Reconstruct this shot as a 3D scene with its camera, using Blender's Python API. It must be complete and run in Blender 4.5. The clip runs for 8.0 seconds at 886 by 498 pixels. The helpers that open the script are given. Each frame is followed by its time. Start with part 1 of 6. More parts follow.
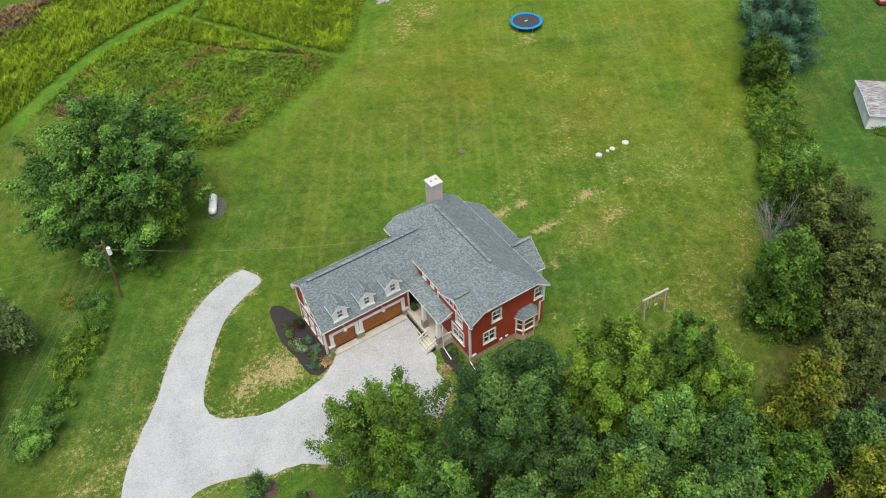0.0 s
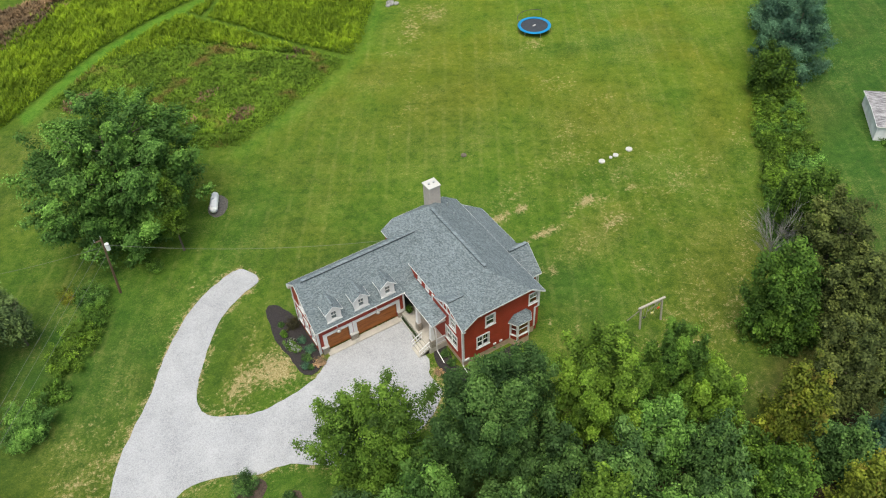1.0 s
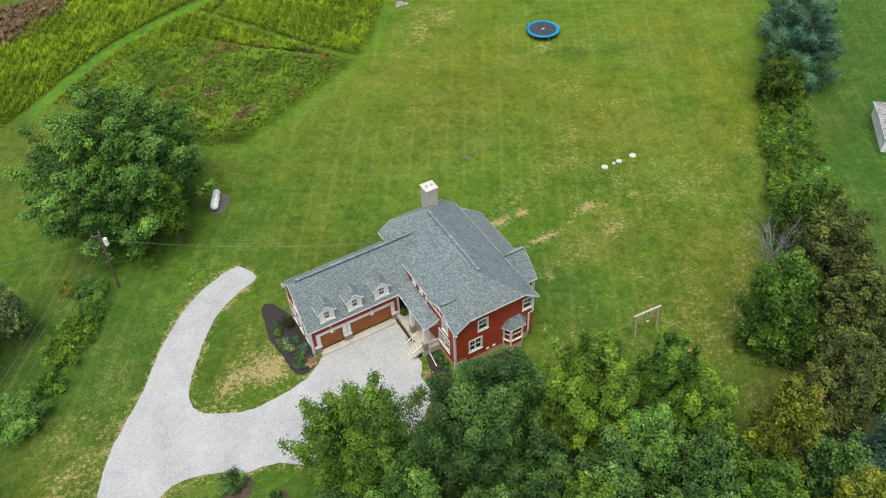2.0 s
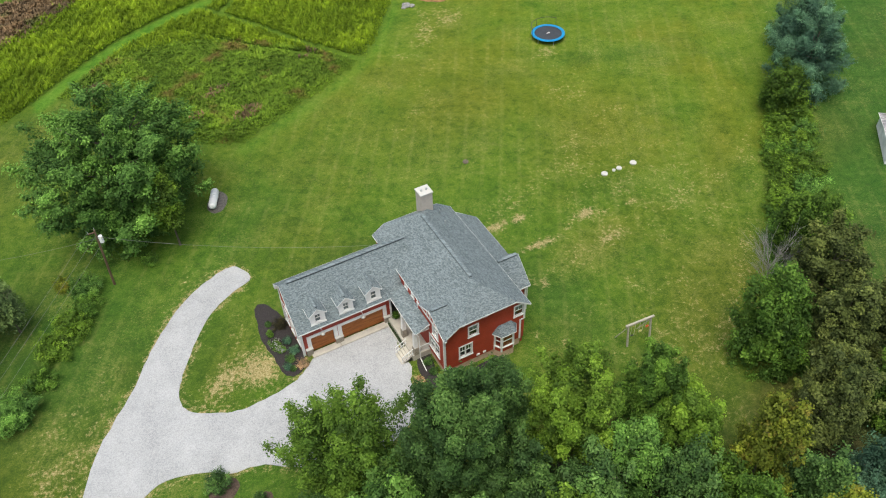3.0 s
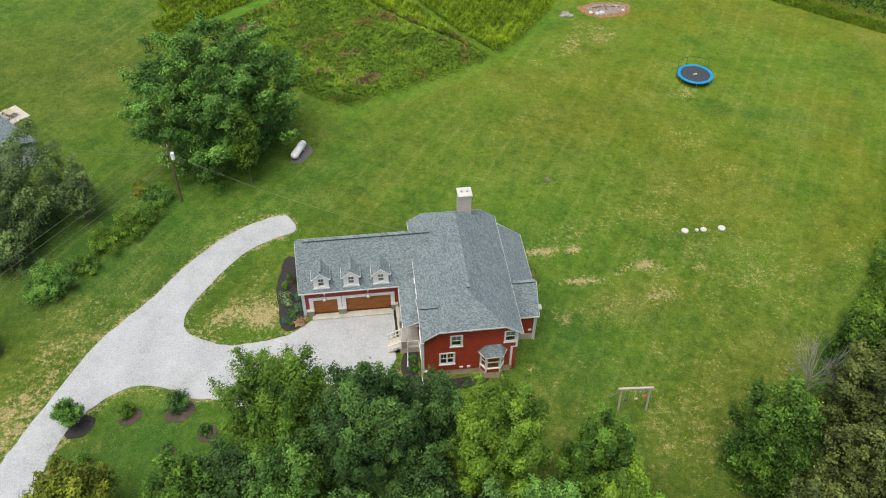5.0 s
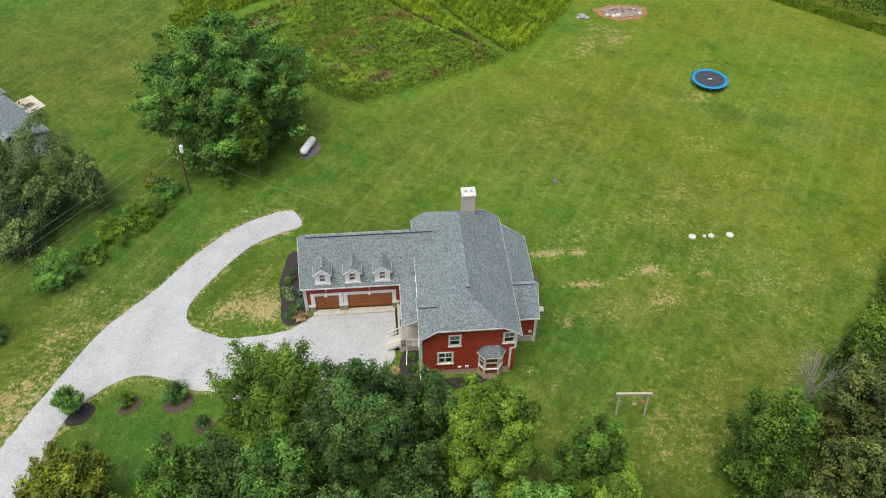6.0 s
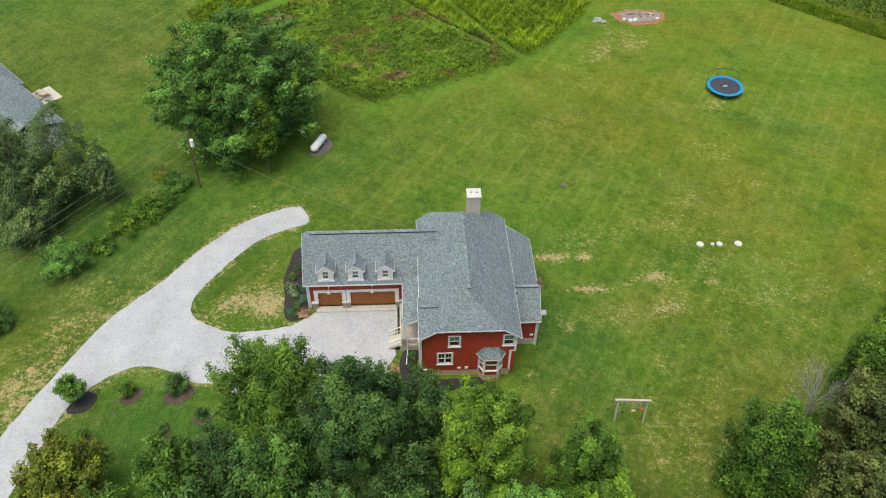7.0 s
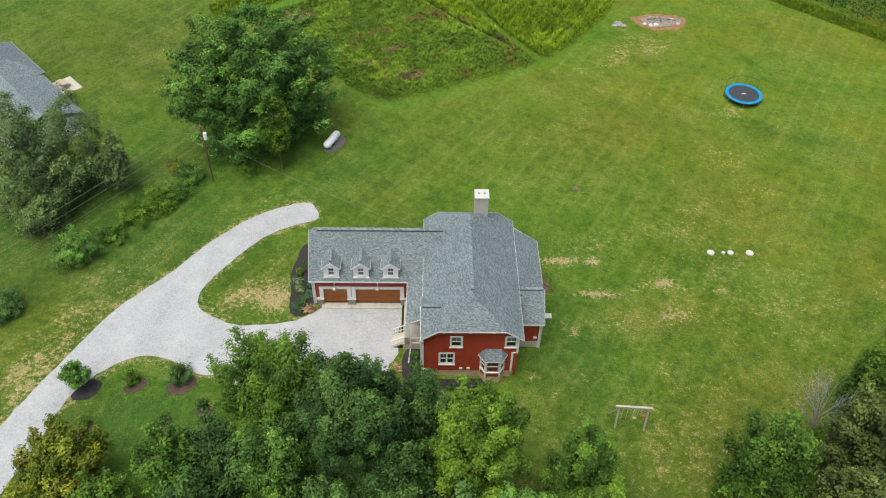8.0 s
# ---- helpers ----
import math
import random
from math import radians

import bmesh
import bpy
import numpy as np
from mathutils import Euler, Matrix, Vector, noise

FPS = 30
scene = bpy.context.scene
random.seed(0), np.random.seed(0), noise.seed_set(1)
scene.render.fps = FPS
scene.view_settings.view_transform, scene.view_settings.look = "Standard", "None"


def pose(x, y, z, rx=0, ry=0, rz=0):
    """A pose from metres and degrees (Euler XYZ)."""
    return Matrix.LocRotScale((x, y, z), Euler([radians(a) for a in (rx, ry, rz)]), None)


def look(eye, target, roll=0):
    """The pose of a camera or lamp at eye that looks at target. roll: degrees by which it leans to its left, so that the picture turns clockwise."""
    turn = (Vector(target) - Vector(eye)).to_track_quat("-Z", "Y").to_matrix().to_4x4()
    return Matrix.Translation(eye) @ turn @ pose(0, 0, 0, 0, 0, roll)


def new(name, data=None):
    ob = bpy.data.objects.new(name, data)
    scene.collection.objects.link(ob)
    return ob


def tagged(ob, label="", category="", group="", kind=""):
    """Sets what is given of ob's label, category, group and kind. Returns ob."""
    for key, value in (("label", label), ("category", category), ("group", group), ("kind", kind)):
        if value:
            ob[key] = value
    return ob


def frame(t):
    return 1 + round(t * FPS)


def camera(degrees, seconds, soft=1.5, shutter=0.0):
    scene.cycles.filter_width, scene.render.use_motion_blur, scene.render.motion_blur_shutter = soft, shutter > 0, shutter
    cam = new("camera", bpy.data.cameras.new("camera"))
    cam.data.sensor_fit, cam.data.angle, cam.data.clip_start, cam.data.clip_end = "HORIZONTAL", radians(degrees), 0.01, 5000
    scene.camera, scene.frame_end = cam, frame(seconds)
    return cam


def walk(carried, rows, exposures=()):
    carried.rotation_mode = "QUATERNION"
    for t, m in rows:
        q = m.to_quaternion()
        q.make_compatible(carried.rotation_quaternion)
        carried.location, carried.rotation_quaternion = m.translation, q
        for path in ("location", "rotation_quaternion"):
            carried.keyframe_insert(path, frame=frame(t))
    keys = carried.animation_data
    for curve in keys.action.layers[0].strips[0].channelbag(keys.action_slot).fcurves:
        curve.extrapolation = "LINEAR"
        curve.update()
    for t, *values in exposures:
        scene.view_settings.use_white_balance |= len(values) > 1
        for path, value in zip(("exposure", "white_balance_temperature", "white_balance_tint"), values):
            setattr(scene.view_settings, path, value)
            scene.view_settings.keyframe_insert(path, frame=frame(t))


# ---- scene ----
cam = camera(57.4, 8.0, soft=1.1)
PATH = [
    (0, (5.293, 0.498, 66.422), (6.026, 1.706, 65.006), -3.09),
    (0.5, (6.162, -0.036, 66.324), (6.879, 1.185, 64.912), -3.02),
    (1, (7.077, -0.515, 66.272), (7.780, 0.718, 64.863), -2.93),
    (1.5, (8.039, -0.937, 66.265), (8.726, 0.306, 64.858), -2.82),
    (3, (11.203, -1.871, 66.518), (11.842, -0.603, 65.110), -2.37),
    (3.5, (12.351, -2.071, 66.693), (12.973, -0.797, 65.283), -2.18),
    (3.6, (12.679, -2.185, 66.665), (13.292, -0.907, 65.255), -2.13),
    (3.7, (13.137, -2.344, 66.626), (13.738, -1.060, 65.216), -2.06),
    (3.8, (14.447, -2.800, 66.514), (15.013, -1.500, 65.106), -1.87),
    (3.9, (16.477, -3.506, 66.341), (16.990, -2.182, 64.936), -1.56),
    (4, (18.900, -4.349, 66.134), (19.350, -2.996, 64.732), -1.20),
    (4.1, (20.567, -4.736, 66.017), (20.971, -3.371, 64.615), -0.84),
    (4.2, (22.075, -5.087, 65.911), (22.437, -3.711, 64.510), -0.52),
    (4.3, (23.504, -5.419, 65.810), (23.826, -4.033, 64.410), -0.21),
    (4.4, (25.250, -5.825, 65.688), (25.524, -4.426, 64.287), 0.16),
    (4.5, (26.838, -6.194, 65.576), (27.068, -4.784, 64.176), 0.50),
    (4.6, (27.357, -6.245, 65.552), (27.573, -4.833, 64.152), 0.55),
    (4.7, (27.738, -6.282, 65.534), (27.944, -4.870, 64.134), 0.58),
    (5.2, (28.777, -6.384, 65.485), (28.955, -4.969, 64.085), 0.68),
    (6, (30.300, -6.533, 65.414), (30.437, -5.114, 64.013), 0.82),
    (6.5, (31.118, -6.617, 65.439), (31.232, -5.195, 64.037), 0.96),
    (7, (31.935, -6.683, 65.442), (32.024, -5.259, 64.041), 1.10),
    (7.5, (32.750, -6.729, 65.424), (32.813, -5.304, 64.022), 1.24),
    (8, (33.564, -6.757, 65.383), (33.599, -5.330, 63.982), 1.38),
]
walk(cam, [(t, look(eye, target, roll)) for t, eye, target, roll in PATH], [(0, 0.16, 6500, 2), (8, 0.14, 6500, 2)])

# ---- light ----
world = bpy.data.worlds.new("overcast_sky")
scene.world = world
world.use_nodes = True
_sky = world.node_tree.nodes.new("ShaderNodeTexSky")
_sky.sky_type = "NISHITA"
_sky.sun_disc = False
_sky.sun_elevation, _sky.sun_rotation = radians(73), radians(222)
_sky.dust_density, _sky.air_density = 6.0, 0.8
_bg = world.node_tree.nodes["Background"]
_bg.inputs["Strength"].default_value = 0.165
world.node_tree.links.new(_sky.outputs[0], _bg.inputs["Color"])
sun = new("sun", bpy.data.lights.new("sun", "SUN"))
sun.data.energy, sun.data.angle, sun.data.color = 1.65, radians(50), (1.0, 0.96, 0.9)
_el, _az = radians(73), radians(222)
sun.matrix_world = look(Vector((math.sin(_az) * math.cos(_el), math.cos(_az) * math.cos(_el), math.sin(_el))) * 200, (0, 0, 0))


# ---- materials ----
def mat(name):
    m = bpy.data.materials.new(name)
    m.use_nodes = True
    nt = m.node_tree
    return m, nt, nt.nodes["Principled BSDF"]


def node(nt, kind, **values):
    n = nt.nodes.new(kind)
    for k, v in values.items():
        if k in n.inputs:
            n.inputs[k].default_value = v
    return n


def where(nt, kind="Object"):
    return nt.nodes.new("ShaderNodeTexCoord").outputs[kind]


def tex_noise(nt, vec, scale, detail=4.0, rough=0.6):
    n = node(nt, "ShaderNodeTexNoise", Scale=scale, Detail=detail, Roughness=rough)
    nt.links.new(vec, n.inputs["Vector"])
    return n.outputs["Fac"]


def ramp(nt, fac, *stops):
    n = nt.nodes.new("ShaderNodeValToRGB")
    e = n.color_ramp.elements
    while len(e) < len(stops):
        e.new(0.5)
    for el, (p, c) in zip(e, stops):
        el.position = p
        el.color = (*c, 1) if not isinstance(c, (int, float)) else (c, c, c, 1)
    nt.links.new(fac, n.inputs["Fac"])
    return n.outputs["Color"]


def mix(nt, fac, a, b, mode="MIX"):
    n = nt.nodes.new("ShaderNodeMix")
    n.data_type, n.blend_type = "RGBA", mode
    for sock, v in ((n.inputs["Factor"], fac), (n.inputs["A"], a), (n.inputs["B"], b)):
        if isinstance(v, (int, float)):
            sock.default_value = v if sock.type == "VALUE" else (v, v, v, 1)
        elif isinstance(v, tuple):
            sock.default_value = (*v, 1)
        else:
            nt.links.new(v, sock)
    return n.outputs["Result"]


def maths(nt, op, a, b=0.0, c=None):
    n = nt.nodes.new("ShaderNodeMath")
    n.operation = op
    for sock, v in zip(n.inputs, (a, b, c)):
        if v is None:
            continue
        if isinstance(v, (int, float)):
            sock.default_value = v
        else:
            nt.links.new(v, sock)
    return n.outputs[0]


def bump(nt, bsdf, height, strength=0.4, distance=0.05):
    n = node(nt, "ShaderNodeBump", Strength=strength, Distance=distance)
    nt.links.new(height, n.inputs["Height"])
    nt.links.new(n.outputs[0], bsdf.inputs["Normal"])


def plain(name, colour, rough=0.6, metal=0.0, vary=0.12, scale=1.5, relief=0.0):
    """A surface of one paint or stuff, worn at two scales."""
    m, nt, b = mat(name)
    v = where(nt)
    n1 = tex_noise(nt, v, scale, 3)
    n2 = tex_noise(nt, v, scale * 14, 3)
    f = maths(nt, "ADD", maths(nt, "MULTIPLY", n1, 0.6), maths(nt, "MULTIPLY", n2, 0.4))
    lo = tuple(c * (1 - vary * 1.6) for c in colour)
    hi = tuple(min(1, c * (1 + vary * 1.4)) for c in colour)
    nt.links.new(ramp(nt, f, (0.3, lo), (0.7, hi)), b.inputs["Base Color"])
    b.inputs["Roughness"].default_value, b.inputs["Metallic"].default_value = rough, metal
    if relief:
        bump(nt, b, n2, relief, 0.03)
    return m


def leaf_material(name, dark, mid, light, patch=None, patch_scale=0.55):
    """Leaves: each leaf its own tone, with larger tones across the crown, and some light through the blade."""
    m, nt, b = mat(name)
    g = nt.nodes.new("ShaderNodeNewGeometry")
    col = ramp(nt, g.outputs["Random Per Island"], (0.0, tuple(0.4 * c + 0.6 * d for c, d in zip(dark, mid))), (0.5, mid), (1.0, tuple(0.55 * c + 0.45 * d for c, d in zip(mid, light))))
    v = where(nt)
    big = tex_noise(nt, v, 0.35, 2)
    info = nt.nodes.new("ShaderNodeObjectInfo")
    tone = maths(nt, "ADD", maths(nt, "MULTIPLY", big, 0.9), maths(nt, "MULTIPLY", info.outputs["Random"], 0.25))
    col = mix(nt, 1.0, col, ramp(nt, tone, (0.3, 0.8), (0.8, 1.6)), "MULTIPLY")
    # tone drawn at random for each bough, with highlights painted towards its tip
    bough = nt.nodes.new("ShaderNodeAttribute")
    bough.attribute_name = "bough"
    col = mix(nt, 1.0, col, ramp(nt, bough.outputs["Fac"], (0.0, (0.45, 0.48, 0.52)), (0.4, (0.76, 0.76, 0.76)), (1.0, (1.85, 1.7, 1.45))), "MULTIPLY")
    if patch:
        col = mix(nt, ramp(nt, tex_noise(nt, v, patch_scale, 3), (0.56, 0.0), (0.66, 0.85)), col, patch)
    nt.links.new(col, b.inputs["Base Color"])
    b.inputs["Roughness"].default_value = 0.6
    b.inputs["Specular IOR Level"].default_value = 0.12
    tr = nt.nodes.new("ShaderNodeBsdfTranslucent")
    nt.links.new(mix(nt, 1.0, col, (1.15, 1.2, 0.6), "MULTIPLY"), tr.inputs["Color"])
    ms = nt.nodes.new("ShaderNodeMixShader")
    ms.inputs[0].default_value = 0.05
    nt.links.new(b.outputs[0], ms.inputs[1])
    nt.links.new(tr.outputs[0], ms.inputs[2])
    nt.links.new(ms.outputs[0], nt.nodes["Material Output"].inputs["Surface"])
    return m


def shingle_material(name, dark, light, course=0.06, tab=0.17):
    """Architectural shingles: level courses of short tabs, each tab its own grey, with granules and faint weather streaks."""
    m, nt, b = mat(name)
    v = where(nt)
    s = nt.nodes.new("ShaderNodeSeparateXYZ")
    nt.links.new(v, s.inputs[0])
    row = maths(nt, "FLOOR", maths(nt, "MULTIPLY", s.outputs[2], 1 / course))
    along = maths(nt, "ADD", maths(nt, "MULTIPLY", maths(nt, "ADD", s.outputs[0], maths(nt, "MULTIPLY", s.outputs[1], 0.97)), 1 / tab), maths(nt, "MULTIPLY", maths(nt, "FRACT", maths(nt, "MULTIPLY", row, 0.381)), 1.0))
    cell = nt.nodes.new("ShaderNodeCombineXYZ")
    nt.links.new(maths(nt, "FLOOR", along), cell.inputs[0])
    nt.links.new(row, cell.inputs[1])
    wn = nt.nodes.new("ShaderNodeTexWhiteNoise")
    wn.noise_dimensions = "2D"
    nt.links.new(cell.outputs[0], wn.inputs["Vector"])
    fine = tex_noise(nt, v, 9.0, 3, 0.8)
    wide = tex_noise(nt, v, 0.3, 4)
    lap = ramp(nt, maths(nt, "FRACT", maths(nt, "MULTIPLY", s.outputs[2], 1 / course)), (0.0, 0.0), (0.25, 1.0))
    f = maths(nt, "ADD", maths(nt, "MULTIPLY", wn.outputs["Value"], 0.2), maths(nt, "ADD", maths(nt, "MULTIPLY", fine, 0.7), maths(nt, "MULTIPLY", wide, 0.1)))
    nt.links.new(ramp(nt, f, (0.3, dark), (0.7, light)), b.inputs["Base Color"])
    b.inputs["Roughness"].default_value = 0.85
    bump(nt, b, maths(nt, "ADD", f, lap), 0.5, 0.02)
    return m


def siding_material(name, colour, pitch=0.16):
    """Painted lap siding: level boards with a shadow step under each."""
    m, nt, b = mat(name)
    v = where(nt)
    s = nt.nodes.new("ShaderNodeSeparateXYZ")
    nt.links.new(v, s.inputs[0])
    saw = maths(nt, "FRACT", maths(nt, "MULTIPLY", s.outputs[2], 1 / pitch))
    n1 = tex_noise(nt, v, 0.8, 3)
    lo, hi = tuple(c * 0.8 for c in colour), tuple(c * 1.15 for c in colour)
    nt.links.new(ramp(nt, n1, (0.3, lo), (0.7, hi)), b.inputs["Base Color"])
    b.inputs["Roughness"].default_value = 0.6
    bump(nt, b, maths(nt, "SUBTRACT", 1.0, saw), 0.8, 0.02)
    return m


def gravel_material():
    m, nt, b = mat("pale_gravel")
    g = nt.nodes.new("ShaderNodeNewGeometry").outputs["Position"]
    vo = node(nt, "ShaderNodeTexVoronoi", Scale=16.0)
    nt.links.new(g, vo.inputs["Vector"])
    cs = nt.nodes.new("ShaderNodeSeparateColor")
    nt.links.new(vo.outputs["Color"], cs.inputs[0])
    stones = cs.outputs[0]
    fine = tex_noise(nt, g, 5.0, 5, 0.75)
    wide = tex_noise(nt, g, 0.3, 5, 0.7)
    f = maths(nt, "ADD", maths(nt, "MULTIPLY", stones, 0.22), maths(nt, "ADD", maths(nt, "MULTIPLY", fine, 0.4), maths(nt, "MULTIPLY", wide, 0.45)))
    col = ramp(nt, f, (0.32, (0.249, 0.254, 0.267)), (0.52, (0.387, 0.394, 0.411)), (0.75, (0.509, 0.515, 0.530)))
    nt.links.new(col, b.inputs["Base Color"])
    b.inputs["Roughness"].default_value = 0.95
    bump(nt, b, f, 0.7, 0.06)
    return m


def lawn_material():
    """Mown grass: greens at several scales, faint mowing lines, straw where the ground's own dry mask says so."""
    m, nt, b = mat("mown_grass")
    g = nt.nodes.new("ShaderNodeNewGeometry").outputs["Position"]

    def mask(name):
        n = nt.nodes.new("ShaderNodeAttribute")
        n.attribute_name = name
        return n.outputs["Fac"]

    n_w = tex_noise(nt, g, 0.05, 5, 0.6)
    n_m = tex_noise(nt, g, 0.24, 6, 0.68)
    n_f = tex_noise(nt, g, 1.1, 6, 0.75)
    n_x = tex_noise(nt, g, 7.0, 6, 0.85)
    f = maths(nt, "ADD", maths(nt, "MULTIPLY", n_m, 0.18), maths(nt, "ADD", maths(nt, "MULTIPLY", n_f, 0.34), maths(nt, "MULTIPLY", n_x, 0.48)))
    green = ramp(nt, f, (0.41, (0.0296, 0.0867, 0.0078)), (0.5, (0.0789, 0.1529, 0.0128)), (0.59, (0.1627, 0.2316, 0.0296)))
    lush = ramp(nt, f, (0.41, (0.0553, 0.1105, 0.0068)), (0.5, (0.1105, 0.1768, 0.0110)), (0.59, (0.1913, 0.2482, 0.0272)))
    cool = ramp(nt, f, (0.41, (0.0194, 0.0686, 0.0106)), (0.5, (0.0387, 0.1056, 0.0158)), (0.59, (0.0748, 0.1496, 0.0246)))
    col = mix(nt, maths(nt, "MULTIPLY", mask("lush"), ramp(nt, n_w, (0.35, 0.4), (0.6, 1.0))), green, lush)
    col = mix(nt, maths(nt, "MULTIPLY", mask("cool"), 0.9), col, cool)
    # broad olive stretches and deep patches
    col = mix(nt, maths(nt, "MAXIMUM", ramp(nt, n_w, (0.46, 0.0), (0.6, 0.6)), mask("olive")), col, mix(nt, 1.0, col, (1.2, 0.86, 1.05), "MULTIPLY"))
    col = mix(nt, ramp(nt, tex_noise(nt, g, 0.11, 5, 0.65), (0.52, 0.0), (0.7, 0.7)), col, mix(nt, 1.0, col, (0.62, 0.8, 0.8), "MULTIPLY"))
    col = mix(nt, ramp(nt, tex_noise(nt, g, 0.55, 5, 0.7), (0.5, 0.0), (0.66, 0.5)), col, mix(nt, 1.0, col, (0.7, 0.84, 0.8), "MULTIPLY"))
    # pale tracks of clippings that the mower left, in two ways
    for turn, scale, most in ((32, 0.13, 0.2), (-56, 0.1, 0.1)):
        wv = node(nt, "ShaderNodeTexWave", Scale=scale, Distortion=1.0, Detail=2.0)
        wv.inputs["Detail Scale"].default_value = 0.6
        mp = node(nt, "ShaderNodeMapping")
        mp.inputs["Rotation"].default_value = (0, 0, radians(turn))
        nt.links.new(g, mp.inputs[0])
        nt.links.new(mp.outputs[0], wv.inputs["Vector"])
        fade = ramp(nt, tex_noise(nt, g, 0.06, 4, 0.6), (0.42, 0.12), (0.58, 1.0))
        worn = ramp(nt, tex_noise(nt, g, 1.6, 4, 0.7), (0.4, 0.0), (0.6, most))
        line = maths(nt, "MULTIPLY", ramp(nt, wv.outputs["Fac"], (0.8, 0.0), (0.97, 1.0)), maths(nt, "MULTIPLY", fade, worn))
        col = mix(nt, line, col, (0.33, 0.31, 0.1))
    # straw flecks all over, thicker in some stretches
    fleck = maths(nt, "ADD", maths(nt, "MULTIPLY", tex_noise(nt, g, 4.5, 6, 0.85), 0.7), maths(nt, "MULTIPLY", tex_noise(nt, g, 0.13, 4, 0.6), 0.3))
    col = mix(nt, ramp(nt, fleck, (0.53, 0.0), (0.62, 0.42)), col, (0.34, 0.31, 0.1))
    # straw and bare soil
    grain = maths(nt, "ADD", maths(nt, "MULTIPLY", n_m, 0.3), maths(nt, "MULTIPLY", tex_noise(nt, g, 2.2, 6, 0.8), 0.7))
    d = maths(nt, "ADD", mask("dry"), maths(nt, "MULTIPLY", maths(nt, "SUBTRACT", grain, 0.49), 4.0))
    straw = ramp(nt, n_x, (0.38, (0.19, 0.145, 0.05)), (0.5, (0.36, 0.29, 0.13)), (0.62, (0.62, 0.52, 0.32)))
    col = mix(nt, ramp(nt, d, (0.43, 0.0), (0.76, 0.9)), col, straw)
    col = mix(nt, mask("track"), col, ramp(nt, f, (0.41, (0.04, 0.14, 0.01)), (0.5, (0.085, 0.235, 0.018)), (0.59, (0.15, 0.31, 0.035))))
    weeds = ramp(nt, f, (0.4, (0.028, 0.060, 0.007)), (0.52, (0.085, 0.150, 0.013)), (0.62, (0.132, 0.150, 0.015)))
    col = mix(nt, mask("weedy"), col, weeds)
    # brown leaf litter under the grove, with the canopy's shade put into its colour
    litter_shade = ramp(nt, n_f, (0.35, (0.018, 0.016, 0.008)), (0.55, (0.05, 0.042, 0.02)), (0.7, (0.085, 0.065, 0.032)))
    col = mix(nt, mask("litter_shade"), col, litter_shade)
    nt.links.new(col, b.inputs["Base Color"])
    b.inputs["Roughness"].default_value = 0.9
    b.inputs["Specular IOR Level"].default_value = 0.15
    bump(nt, b, f, 1.0, 0.2)
    return m


def wood_material(name, dark, light, scale=6.0, axis=2):
    m, nt, b = mat(name)
    v = where(nt)
    mp = node(nt, "ShaderNodeMapping")
    sc = [scale] * 3
    sc[axis] = scale * 0.12
    mp.inputs["Scale"].default_value = sc
    nt.links.new(v, mp.inputs[0])
    f = tex_noise(nt, mp.outputs[0], 1.0, 6, 0.7)
    nt.links.new(ramp(nt, f, (0.3, dark), (0.7, light)), b.inputs["Base Color"])
    b.inputs["Roughness"].default_value = 0.65
    bump(nt, b, f, 0.3, 0.02)
    return m


LAWN = lawn_material()
GRAVEL = gravel_material()
SHINGLE = shingle_material("slate_grey_shingles", (0.05, 0.069, 0.078), (0.275, 0.325, 0.345))


def worn_shingle_material():
    """Old shingles in level rows, bleached and lost in streaks."""
    m, nt, b = mat("weathered_shingles")
    v = where(nt)
    mp = node(nt, "ShaderNodeMapping")
    mp.inputs["Scale"].default_value = (1.1, 5.5, 1.0)
    nt.links.new(v, mp.inputs[0])
    f = maths(nt, "ADD", maths(nt, "MULTIPLY", tex_noise(nt, mp.outputs[0], 1.0, 5, 0.7), 0.75), maths(nt, "MULTIPLY", tex_noise(nt, v, 0.5, 3), 0.25))
    nt.links.new(ramp(nt, f, (0.4, (0.1, 0.095, 0.1)), (0.52, (0.3, 0.29, 0.3)), (0.64, (0.58, 0.57, 0.58))), b.inputs["Base Color"])
    b.inputs["Roughness"].default_value = 0.9
    bump(nt, b, f, 0.5, 0.04)
    return m


SHINGLE_OLD = worn_shingle_material()
RED = siding_material("barn_red_siding", (0.33, 0.042, 0.02))
WHITE = plain("white_trim_paint", (0.8, 0.8, 0.79), 0.5, vary=0.06)
WHITE_SIDING = siding_material("white_siding", (0.85, 0.855, 0.86), 0.2)
STONE = plain("tan_grey_stone", (0.3, 0.27, 0.22), 0.85, vary=0.3, scale=5, relief=0.6)
CONCRETE = plain("pale_concrete", (0.5, 0.47, 0.41), 0.9, vary=0.14, scale=1.2, relief=0.3)
FOUNDATION = plain("tan_foundation", (0.54, 0.4, 0.28), 0.9, vary=0.15, scale=2, relief=0.3)
CHIMNEY = plain("buff_chimney_stucco", (0.5, 0.45, 0.4), 0.9, vary=0.1, scale=2.5, relief=0.4)
CAP = plain("pale_cap_stone", (0.54, 0.53, 0.5), 0.7, vary=0.06)
DOORWOOD = wood_material("orange_stained_wood", (0.2, 0.062, 0.012), (0.42, 0.15, 0.035), 5, 0)
GREYWOOD = wood_material("weathered_grey_wood", (0.3, 0.27, 0.22), (0.55, 0.51, 0.43), 7, 0)
POLEWOOD = wood_material("creosoted_pole_wood", (0.1, 0.06, 0.04), (0.24, 0.15, 0.1), 5, 2)
BARK = wood_material("bark", (0.05, 0.04, 0.03), (0.16, 0.13, 0.1), 5, 2)
DEADWOOD = wood_material("bleached_dead_wood", (0.16, 0.155, 0.145), (0.32, 0.31, 0.295), 6, 2)
